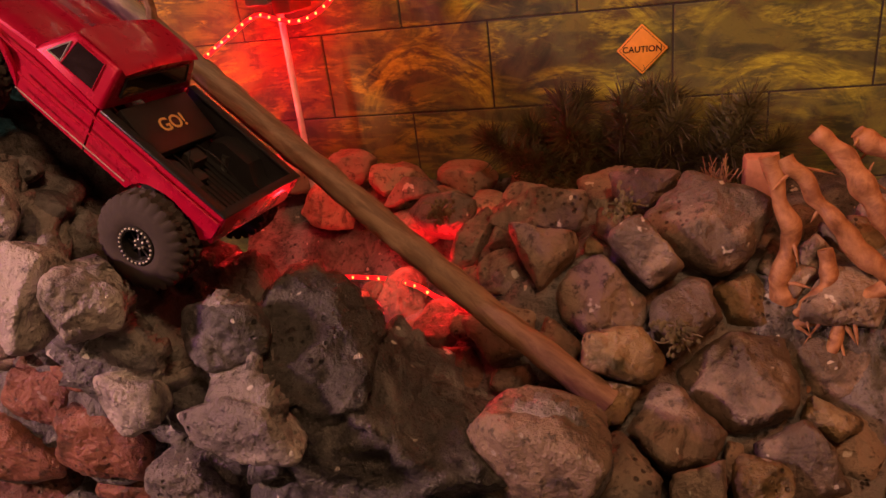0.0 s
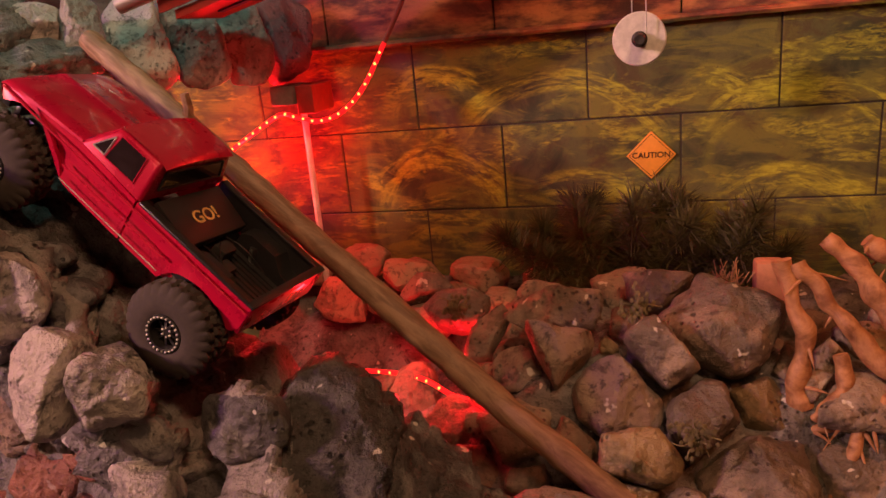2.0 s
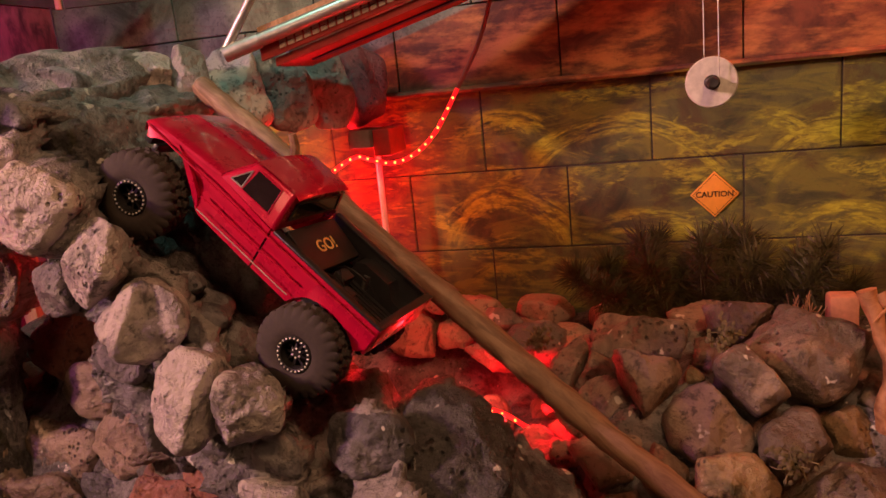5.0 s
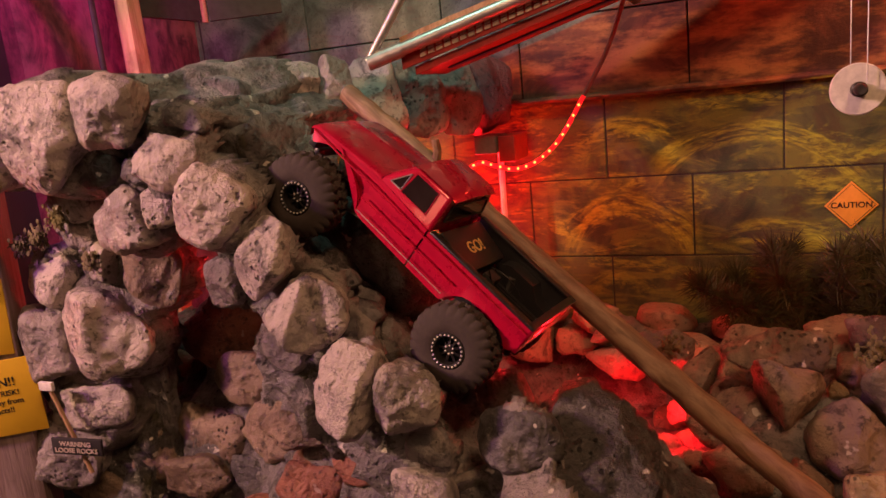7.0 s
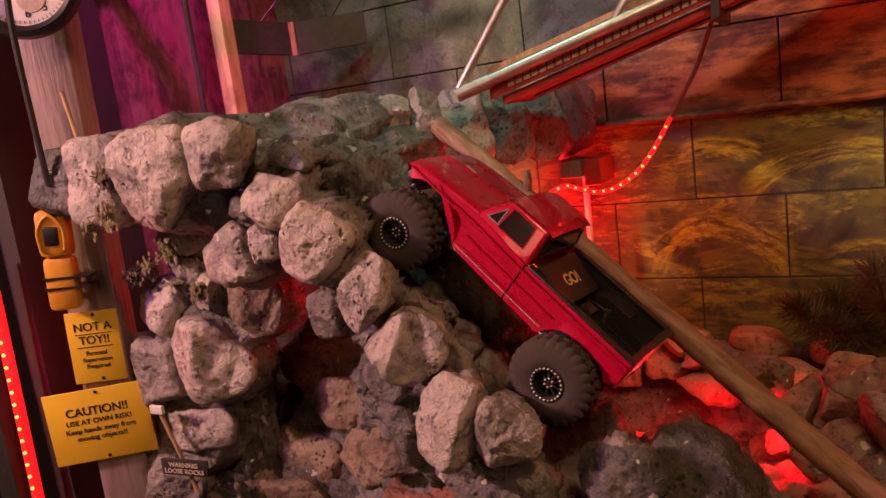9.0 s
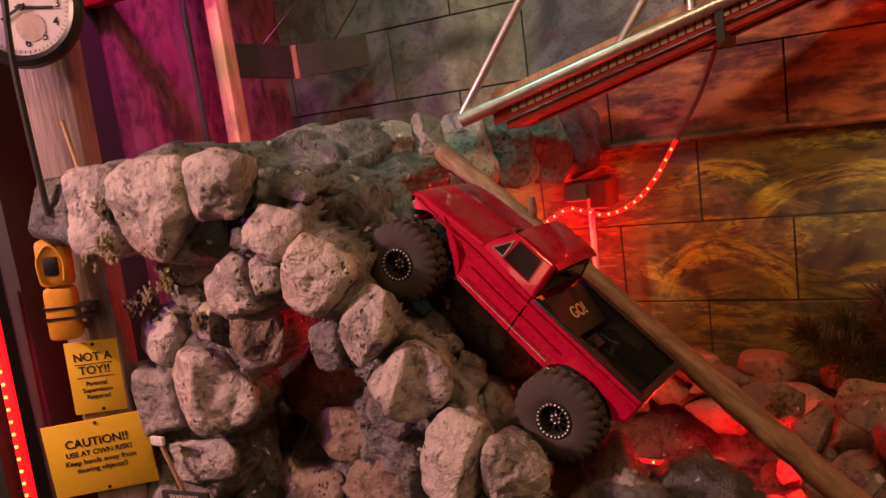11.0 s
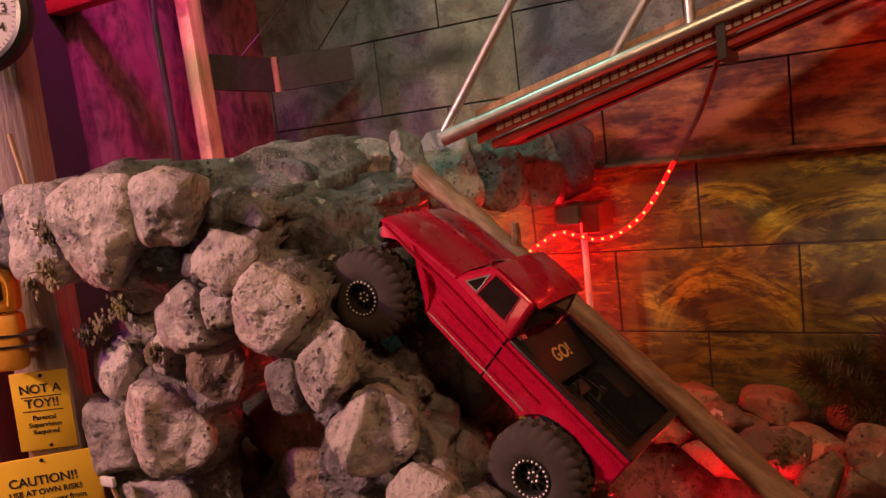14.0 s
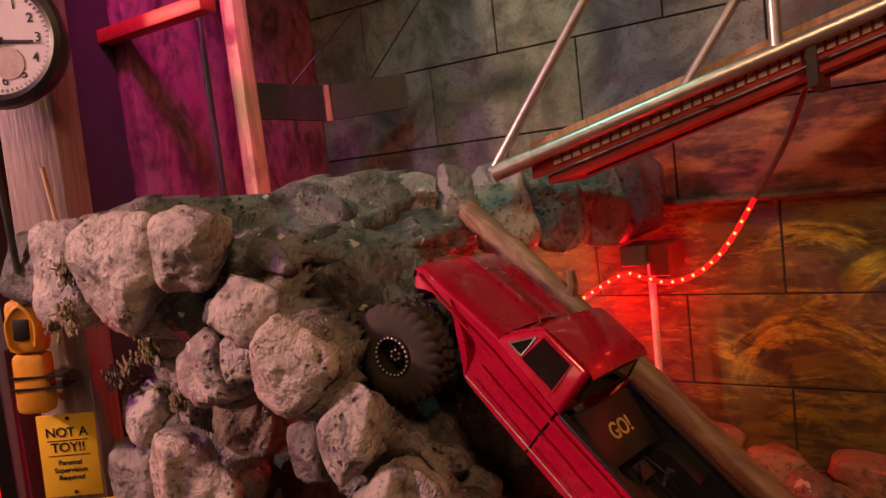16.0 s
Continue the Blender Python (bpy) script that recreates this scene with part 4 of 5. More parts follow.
def along_box(d0, d1, y0, y1, z0, z1):
    bm = bmesh.new()
    lo = [along(d, y, z) for d in (d0, d1) for y in (y0, y1) for z in (z0, z1)]
    vs = [bm.verts.new(p) for p in lo]
    for f in ((0, 1, 3, 2), (4, 6, 7, 5), (0, 4, 5, 1), (2, 3, 7, 6), (0, 2, 6, 4), (1, 5, 7, 3)):
        bm.faces.new([vs[i] for i in f])
    bmesh.ops.recalc_face_normals(bm, faces=bm.faces)
    return bm


part("deck_board", along_box(0.06, 1.5, 0.016, 0.20, 0.012, 0.026), PINE, truss, "raw pine deck board")
part("side_board", along_box(0.06, 1.5, 0.016, 0.024, -0.034, 0.010), REDBOARD, truss, "red painted side board")
# Red light on the underside is put into the board's colour.
part("under_board", along_box(0.08, 1.5, 0.03, 0.19, -0.051, -0.036), REDBOARD, truss, "underside board with the red glow in its colour")
part("blue_edge", along_box(0.12, 1.5, 0.100, 0.122, -0.0545, -0.0515), BLUE, truss, "dark blue edge strip")
for k in range(64):
    for z in (-0.016, -0.026):
        part("mesh_tab", along_box(0.10 + k * 0.0165, 0.10 + k * 0.0165 + 0.0115, 0.011, 0.0155, z, z + 0.0075), CREAM, truss)
part("clamp", along_box(0.50, 0.515, -0.004, 0.20, -0.07, 0.012), CHAR, truss, "dark cross clamp")


# ---- signs and hanging things ----
caution = thing("caution_sign", "small orange diamond caution sign on the block wall", "sign", pose(0.341, -0.004, -0.09, 90, 0, 0))
bm = bx(-0.039, 0.039, -0.039, 0.039, -0.002, 0.002, bevel=0.0012)
bm.transform(pose(0, 0, 0, 0, 0, 45))
plate = part("plate", bm, ORANGE, caution)
for s in range(4):
    bm = bx(-0.0345, 0.0345, 0.034, 0.035, 0.002, 0.0025)
    bm.transform(pose(0, 0, 0, 0, 0, 45 + 90 * s))
    part("border_line", bm, INK, plate)
lettering("lettering", "CAUTION", 0.0188, INK, caution, pose(0, 0.0, 0.0026))

reel = thing("cable_reel", "pale round disc reel hung on two cords", "reel", pose(0.312, -0.30, 0.18))
bm = bmesh.new()
lathe(bm, ((-0.002, 0.0), (-0.003, 0.012), (-0.002, 0.046), (0.0, 0.048), (0.004, 0.046), (0.004, 0.0)), 48)
part("front_disc", bm, WHITE, reel)
bm = bmesh.new()
lathe(bm, ((-0.045, 0.0), (-0.046, 0.008), (-0.042, 0.011), (-0.02, 0.011), (-0.018, 0.014), (-0.003, 0.014)), 24)
part("hub", bm, CHAR, reel, "dark hub bolt")
for s in (-1, 1):
    part("cord", rod(bmesh.new(), (s * 0.012, -0.02 if s > 0 else 0.004, 0.008), (s * 0.012, -0.02 if s > 0 else 0.004, 1.7), 0.0012, 6), TRIM, reel)

vee = thing("angle_bracket", "dark V-shaped board bracket with raw wooden corner", "bracket")
A, B, C = Vector((-1.255, -0.40, 0.51)), Vector((-1.20, -0.21, 0.50)), Vector((-1.03, -0.10, 0.51))


def panel(a, b, h, t, bm=None):
    bm = bm or bmesh.new()
    side = (b - a).cross(Vector((0, 0, 1))).normalized() * t
    vs = [bm.verts.new(p + o + Vector((0, 0, z))) for z in (0, h) for p, o in ((a, side * 0), (b, side * 0), (b, -side), (a, -side))]
    for f in ((0, 1, 2, 3), (4, 7, 6, 5), (0, 4, 5, 1), (1, 5, 6, 2), (2, 6, 7, 3), (3, 7, 4, 0)):
        bm.faces.new([vs[i] for i in f])
    bmesh.ops.recalc_face_normals(bm, faces=bm.faces)
    return bm


part("left_board", panel(A, B, 0.085, 0.02), CHAR, vee)
part("right_board", panel(B + Vector((0.012, 0.006, 0)), C, 0.085, 0.02), CHAR, vee)
part("corner_edge", rod(bmesh.new(), B + Vector((0.004, -0.004, -0.003)), B + Vector((0.004, -0.004, 0.086)), 0.008, 8), PINE, vee, "raw wooden corner edge")
for p, q in (((-1.225, -0.30, 0.59), (-0.98, -0.03, 0.95)), ((-1.10, -0.15, 0.59), (-0.85, -0.02, 0.93)), ((-1.19, -0.25, 0.50), (-1.19, -0.24, -0.3))):
    part("wire", rod(bmesh.new(), p, q, 0.0022, 6), BLACK, vee)


# ---- posts, clock, box and signs at the side ----
post = thing("corner_post", "raw pine stud standing behind the ledge", "post")
part("stud", bx(-1.200, -1.162, -0.52, -0.48, -1.4, 1.7, bevel=0.002), PINE, post)
sign_post = thing("sign_post", "pale wooden post carrying signs and a clock", "post")
POST_AT = pose(-1.18, -1.0, -0.07, 0, 1.3, 34)
bm = bx(-0.046, 0.046, 0.006, 0.10, -1.33, 1.95, bevel=0.003)
bm.transform(POST_AT)
part("stud", bm, PALE_PINE, sign_post)

clock = thing("wall_clock", "round black-rimmed clock with pale dial", "clock", pose(-1.125, -1.03, 0.602, 0, 0, 34) @ Matrix.Diagonal((0.76, 0.76, 0.76, 1)))
bm = bmesh.new()
lathe(bm, ((0.03, 0.0), (0.03, 0.12), (-0.01, 0.134), (-0.03, 0.13), (-0.034, 0.118), (-0.026, 0.106), (-0.012, 0.104)), 56)
part("rim", bm, BLACK, clock, "thick black rim")
bm = bmesh.new()
lathe(bm, ((-0.014, 0.0), (-0.014, 0.1045)), 48)
dial = part("dial", bm, FACE, clock, "pale printed dial")
for h in range(1, 13):
    a = radians(90 - 30 * h)
    lettering("numeral", str(h), 0.026, INK, dial, pose(0.078 * math.cos(a), -0.0146, 0.078 * math.sin(a), 90, 0, 0))
for k in range(60):
    a = 2 * math.pi * k / 60
    bm = bx(-0.0006, 0.0006, -0.0152, -0.0142, 0.094, 0.1 if k % 5 else 0.102)
    bm.transform(pose(0, 0, 0, 0, 6 * k, 0))
    part("minute_mark", bm, INK, dial)
for turn, length, w in ((-118, 0.05, 0.003), (96, 0.07, 0.0022)):
    bm = bx(-w, w, -0.019, -0.0175, -0.012, length)
    bm.transform(pose(0, 0, 0, 0, turn, 0))
    part("clock_hand", bm, INK, clock)
bm = bmesh.new()
lathe(bm, ((-0.0155, 0.0), (-0.0155, 0.031), (-0.0145, 0.032)), 32)
bmesh.ops.translate(bm, verts=bm.verts, vec=(0.012, 0, -0.045))
part("sub_dial", bm, CREAM, clock, "small lower dial")
part("hand_pin", lathe(bmesh.new(), ((-0.02, 0.0), (-0.02, 0.007), (-0.0145, 0.007)), 16), INK, clock)
cord = thing("hanging_cord", "grey cable hanging down over the clock", "cable")
part("cable", tube(bmesh.new(), curve([(-1.085, -1.08, 0.9), (-1.095, -1.085, 0.68), (-1.088, -1.085, 0.62), (-1.11, -1.08, 0.5), (-1.135, -1.06, 0.25)], 8), 0.0055, 8), CHAR, cord)

# switch box on the post
walkie = thing("switch_box", "yellow plastic switch box strapped to the post", "switch box", pose(-1.189, -1.03, 0.098, 0, 3, 34) @ Matrix.Diagonal((0.84, 0.84, 0.96, 1)))
part("body", bx(-0.033, 0.033, -0.03, 0.015, -0.085, 0.02, bevel=0.012), BOXYELLOW, walkie)
bm = bx(-0.035, 0.035, -0.034, 0.012, 0.02, 0.112, bevel=0.014)
part("head", bm, BOXYELLOW, walkie)
part("button", bx(-0.015, 0.015, -0.039, -0.03, 0.045, 0.08, bevel=0.003), BLACK, walkie, "black square button")
bm = tube(bmesh.new(), curve([(-0.024, -0.035, 0.034), (-0.026, -0.036, 0.075), (0, -0.036, 0.102), (0.026, -0.036, 0.075), (0.024, -0.035, 0.034)], 6), 0.004, 8)
part("button_guard", bm, BOXYELLOW, walkie)
for z in (-0.012, 0.008):
    part("strap", bx(-0.035, 0.065, -0.0325, 0.018, z - 0.03, z - 0.026), BLACK, walkie, "thin black strap")


def notice(m, w, h, lines, label):
    n = thing("notice", label, "sign", m)
    plate = part("plate", bx(-w / 2, w / 2, -h / 2, h / 2, -0.002, 0.002, bevel=0.001), YELLOW, n)
    for text, size, z in lines:
        lettering("lettering", text, size, INK, plate, pose(0, z, 0.0024))
    for z in (-1, 1):
        bm = bmesh.new()
        lathe(bm, ((0.002, 0.0035), (0.0035, 0.003), (0.004, 0.0)), 12, "z")
        bmesh.ops.translate(bm, verts=bm.verts, vec=(0.004, z * (h / 2 - 0.007), 0))
        part("screw", bm, INK, plate)
    return plate


p1 = notice(pose(-1.1833, -1.0022, -0.07, 90, 2, 34), 0.097, 0.142, (("NOT A", 0.0225, 0.04), ("TOY!!", 0.0225, 0.014), ("Parental", 0.012, -0.012), ("Supervision", 0.012, -0.025), ("Required", 0.012, -0.038)), "yellow not a toy notice screwed to the post")
for z in (0.0265, 0.0005):
    part("underline", bx(-0.034, 0.034, z - 0.0008, z + 0.0008, 0.002, 0.0026), INK, p1)
p2 = notice(pose(-1.2007, -1.016, -0.2255, 90, -1, 34), 0.194, 0.147, (("CAUTION!!", 0.0235, 0.030), ("USE AT OWN RISK!", 0.0145, 0.009), ("Keep hands away from", 0.0145, -0.008), ("moving objects!!", 0.0145, -0.024)), "yellow caution use at own risk notice on the post")

warn = thing("warning_sign", "small dark warning sign on a leaning stick", "sign")
part("stick", rod(bmesh.new(), (-1.066, -0.985, -0.20), (-1.02, -0.97, -0.375), 0.004, 8), PINE, warn)
part("tag", bx(-1.083, -1.05, -0.992, -0.984, -0.207, -0.190, bevel=0.002), WHITE, warn, "white tag")
bm = bx(-0.05, 0.05, -0.003, 0.003, -0.016, 0.016, bevel=0.001)
bm.transform(pose(-1.025, -0.985, -0.315, 0, 4, 12))
board = part("board", bm, DARK, warn, "dark brown board")
lettering("lettering", "WARNING", 0.013, CREAM, board, pose(-1.025, -0.9895, -0.309, 90, 4, 12))
lettering("lettering", "LOOSE ROCKS", 0.013, CREAM, board, pose(-1.025, -0.9895, -0.322, 90, 4, 12))

stick = thing("wooden_stick", "thin raw stick leaning on the ledge end", "stick")
part("shaft", rod(bmesh.new(), (-1.128, -1.0, 0.41), (-1.10, -1.0, 0.26), 0.004, 8), PINE, stick)

strip = thing("led_strip", "red LED strip running up a metal channel", "LED strip")
part("channel", rod(bmesh.new(), (-1.50, -1.0, -0.62), (-1.47, -1.0, 0.12), 0.012, 8), GLOW, strip)
for k in range(26):
    f = k / 25
    bm = bmesh.new()
    bmesh.ops.create_uvsphere(bm, u_segments=8, v_segments=6, radius=0.004, matrix=Matrix.Translation((-1.494 + 0.028 * f, -1.0115, -0.6 + 0.7 * f)))
    part("diode", bm, HOT, strip)
lamp("strip_glow", "POINT", Matrix.Translation((-1.40, -1.07, -0.12)), 1.6, (1.0, 0.02, 0.06), 0.03)
rail = thing("side_rail", "dark metal rail beside the opening", "rail")
part("bar", bx(-1.60, -1.53, -1.02, -0.97, -1.4, 1.7, bevel=0.004), CHAR, rail)
screw_rod = thing("threaded_rod", "thin grey rod hanging beside the stud", "rod")
part("shaft", rod(bmesh.new(), (-1.225, -0.56, 0.30), (-1.225, -0.56, 1.895), 0.007, 10), CHAR, screw_rod)
part("sleeve", rod(bmesh.new(), (-1.225, -0.56, 0.73), (-1.225, -0.56, 1.0), 0.013, 14), WHITE, screw_rod, "white sleeve")
beam = thing("red_beam", "red painted cross board", "board")
part("board", bx(-1.44, -1.10, -0.66, -0.62, 0.695, 0.725, bevel=0.003), REDBOARD, beam)


# ---- plants and roots ----
def root(points, r0, r1, label="orange-lit bare driftwood root"):
    r = thing("driftwood", label, "driftwood", group="driftwood")
    path = curve([(a, b - 0.045, c + 0.018) for a, b, c in points], 16)
    seed = points[0][0] * 91
    path = [p + 0.007 * noise.noise_vector(p * 22 + Vector((seed, 0, 0))) for p in path]
    part("limb", tube(bmesh.new(), path, lambda t: 0.84 * (r0 + (r1 - r0) * t) * (1 + 0.3 * noise.noise(Vector((seed, t * 7, 0)))), 18, 0.007, seed), ROOT, r)
    rng = np.random.default_rng(int(seed * 7) % 9999)
    for k in range(5):
        p = path[rng.integers(4, len(path) - 2)]
        d = Vector(rng.normal(size=3)) * 0.014
        part("splinter", tube(bmesh.new(), curve([p, p + d + Vector((0, 0, -0.006)), p + d * 1.9 + Vector((0, 0, -0.016))], 4), lambda t: 0.0045 * (1.05 - t), 6, 0.002), ROOT, r)
    return r


root([(0.505, -0.56, -0.165), (0.525, -0.575, -0.23), (0.54, -0.59, -0.30), (0.525, -0.60, -0.35), (0.535, -0.61, -0.39)], 0.016, 0.018)
root([(0.53, -0.56, -0.165), (0.58, -0.58, -0.235), (0.625, -0.60, -0.295), (0.68, -0.61, -0.345)], 0.014, 0.02)
root([(0.57, -0.545, -0.14), (0.605, -0.56, -0.175), (0.645, -0.58, -0.235), (0.70, -0.60, -0.31)], 0.017, 0.02)
root([(0.625, -0.54, -0.14), (0.66, -0.55, -0.165), (0.72, -0.56, -0.17)], 0.015, 0.02)
root([(0.585, -0.60, -0.30), (0.588, -0.62, -0.345), (0.56, -0.625, -0.375), (0.55, -0.63, -0.395)], 0.011, 0.009)
root([(0.525, -0.63, -0.415), (0.565, -0.64, -0.40), (0.62, -0.64, -0.365), (0.66, -0.63, -0.34)], 0.008, 0.013)
root([(0.61, -0.64, -0.375), (0.595, -0.66, -0.43), (0.565, -0.69, -0.475), (0.55, -0.70, -0.50)], 0.010, 0.005)

pot = thing("clay_block", "small worn terracotta block with straw", "block")
part("block", bx(0.518, 0.572, -0.33, -0.285, -0.33, -0.245, bevel=0.008), TERRA, pot)
bm = bmesh.new()
rng = np.random.default_rng(4)
for k in range(160):
    a, l = rng.uniform(0, 2 * math.pi), rng.uniform(0.012, 0.032)
    p = Vector((0.468 + rng.normal() * 0.014, -0.31 + rng.normal() * 0.012, -0.30 + rng.normal() * 0.01))
    rod(bm, p, p + Vector((math.cos(a) * l * 0.6, math.sin(a) * l * 0.4, abs(rng.normal()) * l * 0.9)), 0.0011, 3)
tagged(link("straw_tuft", bm, STRAW), "tuft of dry orange straw beside the block", "straw", kind="stuff")


def fir_branch(base, tip, seed):
    r = thing("fir_sprig", "dark green fir sprig leaning on the block wall", "fir sprig", group="fir sprigs by the wall")
    rng = np.random.default_rng(seed)
    base, tip = Vector(base), Vector(tip)
    path = curve([base, (base + tip) / 2 + Vector((0, -0.02, 0.015)), tip], 10)
    part("stem", tube(bmesh.new(), path, lambda t: 0.003 - 0.002 * t, 6), TWIG, r)
    verts, faces = [], []
    for k in range(760):
        p = path[rng.integers(2, len(path))] + Vector(rng.normal(size=3) * 0.004)
        d = (tip - base).normalized() * 0.55 + Vector(rng.normal(size=3)) * 0.62
        d = d.normalized() * rng.uniform(0.025, 0.07)
        s = d.cross(Vector((0, 1, 0.2))).normalized() * 0.0012
        i = len(verts)
        verts += [p - s, p + s, p + d * 0.7 + s * 0.8, p + d, p + d * 0.7 - s * 0.8]
        faces += [(i, i + 1, i + 2, i + 3, i + 4)]
    me = bpy.data.meshes.new("needles")
    me.from_pydata([tuple(v) for v in verts], [], faces)
    me.materials.append(FIR)
    ob = new("needles", me)
    ob.parent = r


for k in range(26):
    x = 0.09 + k * 0.0175
    fir_branch((x * 0.85 + 0.05, -0.08 - 0.035 * (k % 4), -0.37), (x + 0.11 * math.sin(k * 2.3), -0.07 - 0.05 * (k % 3), -0.215 + 0.05 * math.sin(k * 4.7) - 0.25 * abs(x - 0.3) ** 1.5), k)


def moss_sprig(at, size, seed, label="dry grey-green moss sprig on the stones"):
    rng = np.random.default_rng(seed)
    bm = bmesh.new()
    for k in range(26):
        a = Vector(at) + Vector(rng.normal(size=3) * size * 0.3)
        b = a + Vector((rng.normal() * size, rng.normal() * size * 0.5 - size * 0.4, rng.normal() * size))
        tube(bm, curve([a, (a + b) / 2 + Vector(rng.normal(size=3) * size * 0.3), b], 3), 0.0011, 4)
        for j in range(3):
            q = a + (b - a) * rng.uniform(0.4, 1.0)
            bmesh.ops.create_icosphere(bm, subdivisions=1, radius=0.0035, matrix=Matrix.Translation(q + Vector(rng.normal(size=3) * 0.004)) @ Matrix.Diagonal((1, 0.4, 1.4, 1)))
    tagged(link("moss_sprig", bm, TWIG), label, "moss", "moss sprigs", kind="stuff")


for at, size, seed in (((-0.965, -1.085, 0.19), 0.013, 1), ((-0.955, -1.085, 0.25), 0.010, 2), ((-1.02, -1.08, 0.175), 0.010, 3), ((-1.045, -0.955, 0.075), 0.012, 4), ((-1.095, -0.955, 0.06), 0.010, 5),
                       ((-0.99, -0.955, 0.10), 0.009, 6), ((-0.93, -0.955, 0.03), 0.008, 7), ((0.30, -0.62, -0.22), 0.015, 8), ((-0.02, -0.52, -0.26), 0.016, 9), ((0.37, -0.78, -0.34), 0.014, 10)):
    moss_sprig(at, size, seed)


# ---- stones of the mounds ----
MOUND_FACE, BRIDGE_FACE, CLIMB_FACE = (0, -0.7, 0.72), (0.66, -0.66, 0.34), (0.55, -0.5, 0.66)
stone(ledge, -1.132, -1.020, 0.248, 0.066, 0.040, 0.053, 8, 'd')
stone(ledge, -1.013, -1.035, 0.244, 0.065, 0.049, 0.072, 4, 'p')
stone(ledge, -0.873, -1.040, 0.241, 0.085, 0.056, 0.075, 4, 'p')
stone(ledge, -0.730, -1.055, 0.265, 0.064, 0.038, 0.050, -10, 'p')
stone(ledge, -0.650, -1.045, 0.194, 0.055, 0.028, 0.038, 18, 'p')
stone(ledge, -0.578, -1.050, 0.120, 0.059, 0.041, 0.054, 30, 'p')
stone(ledge, -0.815, -1.010, 0.182, 0.059, 0.018, 0.024, -15, 'd')
stone(ledge, -0.732, -1.020, 0.178, 0.030, 0.015, 0.020, 0, 'd')
stone(ledge, -0.767, -1.010, 0.105, 0.066, 0.034, 0.046, -10, 'p')
stone(ledge, -0.697, -1.025, 0.127, 0.026, 0.020, 0.032, -20, 'p')
stone(ledge, -0.636, -1.010, 0.244, 0.038, 0.016, 0.021, 20, 'd')
stone(pillar, -0.973, -0.930, 0.123, 0.086, 0.022, 0.029, 0, 'p')
stone(pillar, -0.986, -0.920, 0.071, 0.052, 0.020, 0.026, 30, 'p')
stone(pillar, -1.060, -0.925, -0.015, 0.057, 0.037, 0.049, 30, 'p')
stone(pillar, -0.933, -0.920, 0.005, 0.048, 0.033, 0.044, 10, 'p')
stone(pillar, -0.857, -0.900, -0.011, 0.064, 0.040, 0.054, 0, 'b')
stone(pillar, -0.948, -0.940, -0.098, 0.090, 0.062, 0.082, -12, 'p')
stone(pillar, -1.085, -0.930, -0.153, 0.060, 0.045, 0.106, -14, 'p')
stone(pillar, -1.056, -0.920, -0.262, 0.129, 0.031, 0.042, 0, 'a')
stone(pillar, -1.129, -0.930, -0.363, 0.081, 0.044, 0.058, 10, 'p')
stone(slope, -0.506, -1.050, 0.047, 0.041, 0.031, 0.053, 8, 'a')
stone(slope, -0.597, -1.020, 0.009, 0.035, 0.026, 0.036, -18, 'a')
stone(slope, -0.484, -1.040, -0.089, 0.044, 0.019, 0.025, 25, 'a')
stone(slope, -0.412, -0.998, -0.071, 0.047, 0.033, 0.044, 10, 'd')
stone(slope, -0.455, -0.977, -0.011, 0.053, 0.019, 0.025, 0, 'd')
stone(slope, -0.282, -1.060, -0.214, 0.028, 0.021, 0.042, 0, 'd')
stone(lower, -0.824, -0.750, -0.178, 0.115, 0.045, 0.060, -6, 'r')
stone(lower, -1.030, -0.720, -0.260, 0.094, 0.030, 0.040, -8, 'r')
stone(lower, -1.021, -0.760, -0.340, 0.114, 0.034, 0.046, 0, 'r')
stone(lower, -0.830, -0.840, -0.339, 0.112, 0.033, 0.045, 8, 'b')
stone(lower, -0.632, -0.900, -0.285, 0.096, 0.034, 0.046, -12, 'b')
stone(lower, -1.010, -0.840, -0.392, 0.093, 0.046, 0.062, 0, 'b')
stone(lower, -1.092, -0.880, -0.430, 0.129, 0.036, 0.048, -8, 'b')
stone(lower, -0.729, -0.840, -0.226, 0.064, 0.032, 0.043, 10, 'b')
stone(lower, -0.534, -0.950, -0.314, 0.070, 0.029, 0.039, 20, 'r')
stone(lower, -0.682, -0.920, -0.370, 0.067, 0.020, 0.026, 8, 'd')
stone(lower, -0.831, -0.900, -0.400, 0.090, 0.027, 0.036, 0, 'b')
stone(lower, -0.438, -1.000, -0.292, 0.034, 0.019, 0.026, 0, 'r')
stone(lower, -0.545, -0.980, -0.250, 0.074, 0.021, 0.029, 8, 'b')
stone(lower, -0.529, -0.980, -0.342, 0.105, 0.028, 0.038, 8, 'r')
stone(lower, -0.420, -1.020, -0.388, 0.100, 0.036, 0.048, 8, 'r')
stone(lower, -0.613, -1.000, -0.421, 0.101, 0.036, 0.048, 8, 'r')
stone(slope, -0.162, -1.040, -0.197, 0.051, 0.028, 0.038, 8, 'd')
stone(slope, -0.127, -1.110, -0.277, 0.072, 0.024, 0.033, 8, 'a')
stone(slope, -0.288, -1.080, -0.263, 0.038, 0.029, 0.042, -15, 'a')
stone(bridge, -0.634, -0.589, 0.276, 0.061, 0.055, 0.054, 4, 'p', False, BRIDGE_FACE)
stone(bridge, -0.592, -0.471, 0.253, 0.070, 0.055, 0.077, 4, 'p', False, BRIDGE_FACE)
stone(bridge, -0.551, -0.360, 0.253, 0.074, 0.055, 0.087, 4, 'p', False, BRIDGE_FACE)
stone(bridge, -0.509, -0.242, 0.248, 0.075, 0.055, 0.089, 4, 'p', False, BRIDGE_FACE)
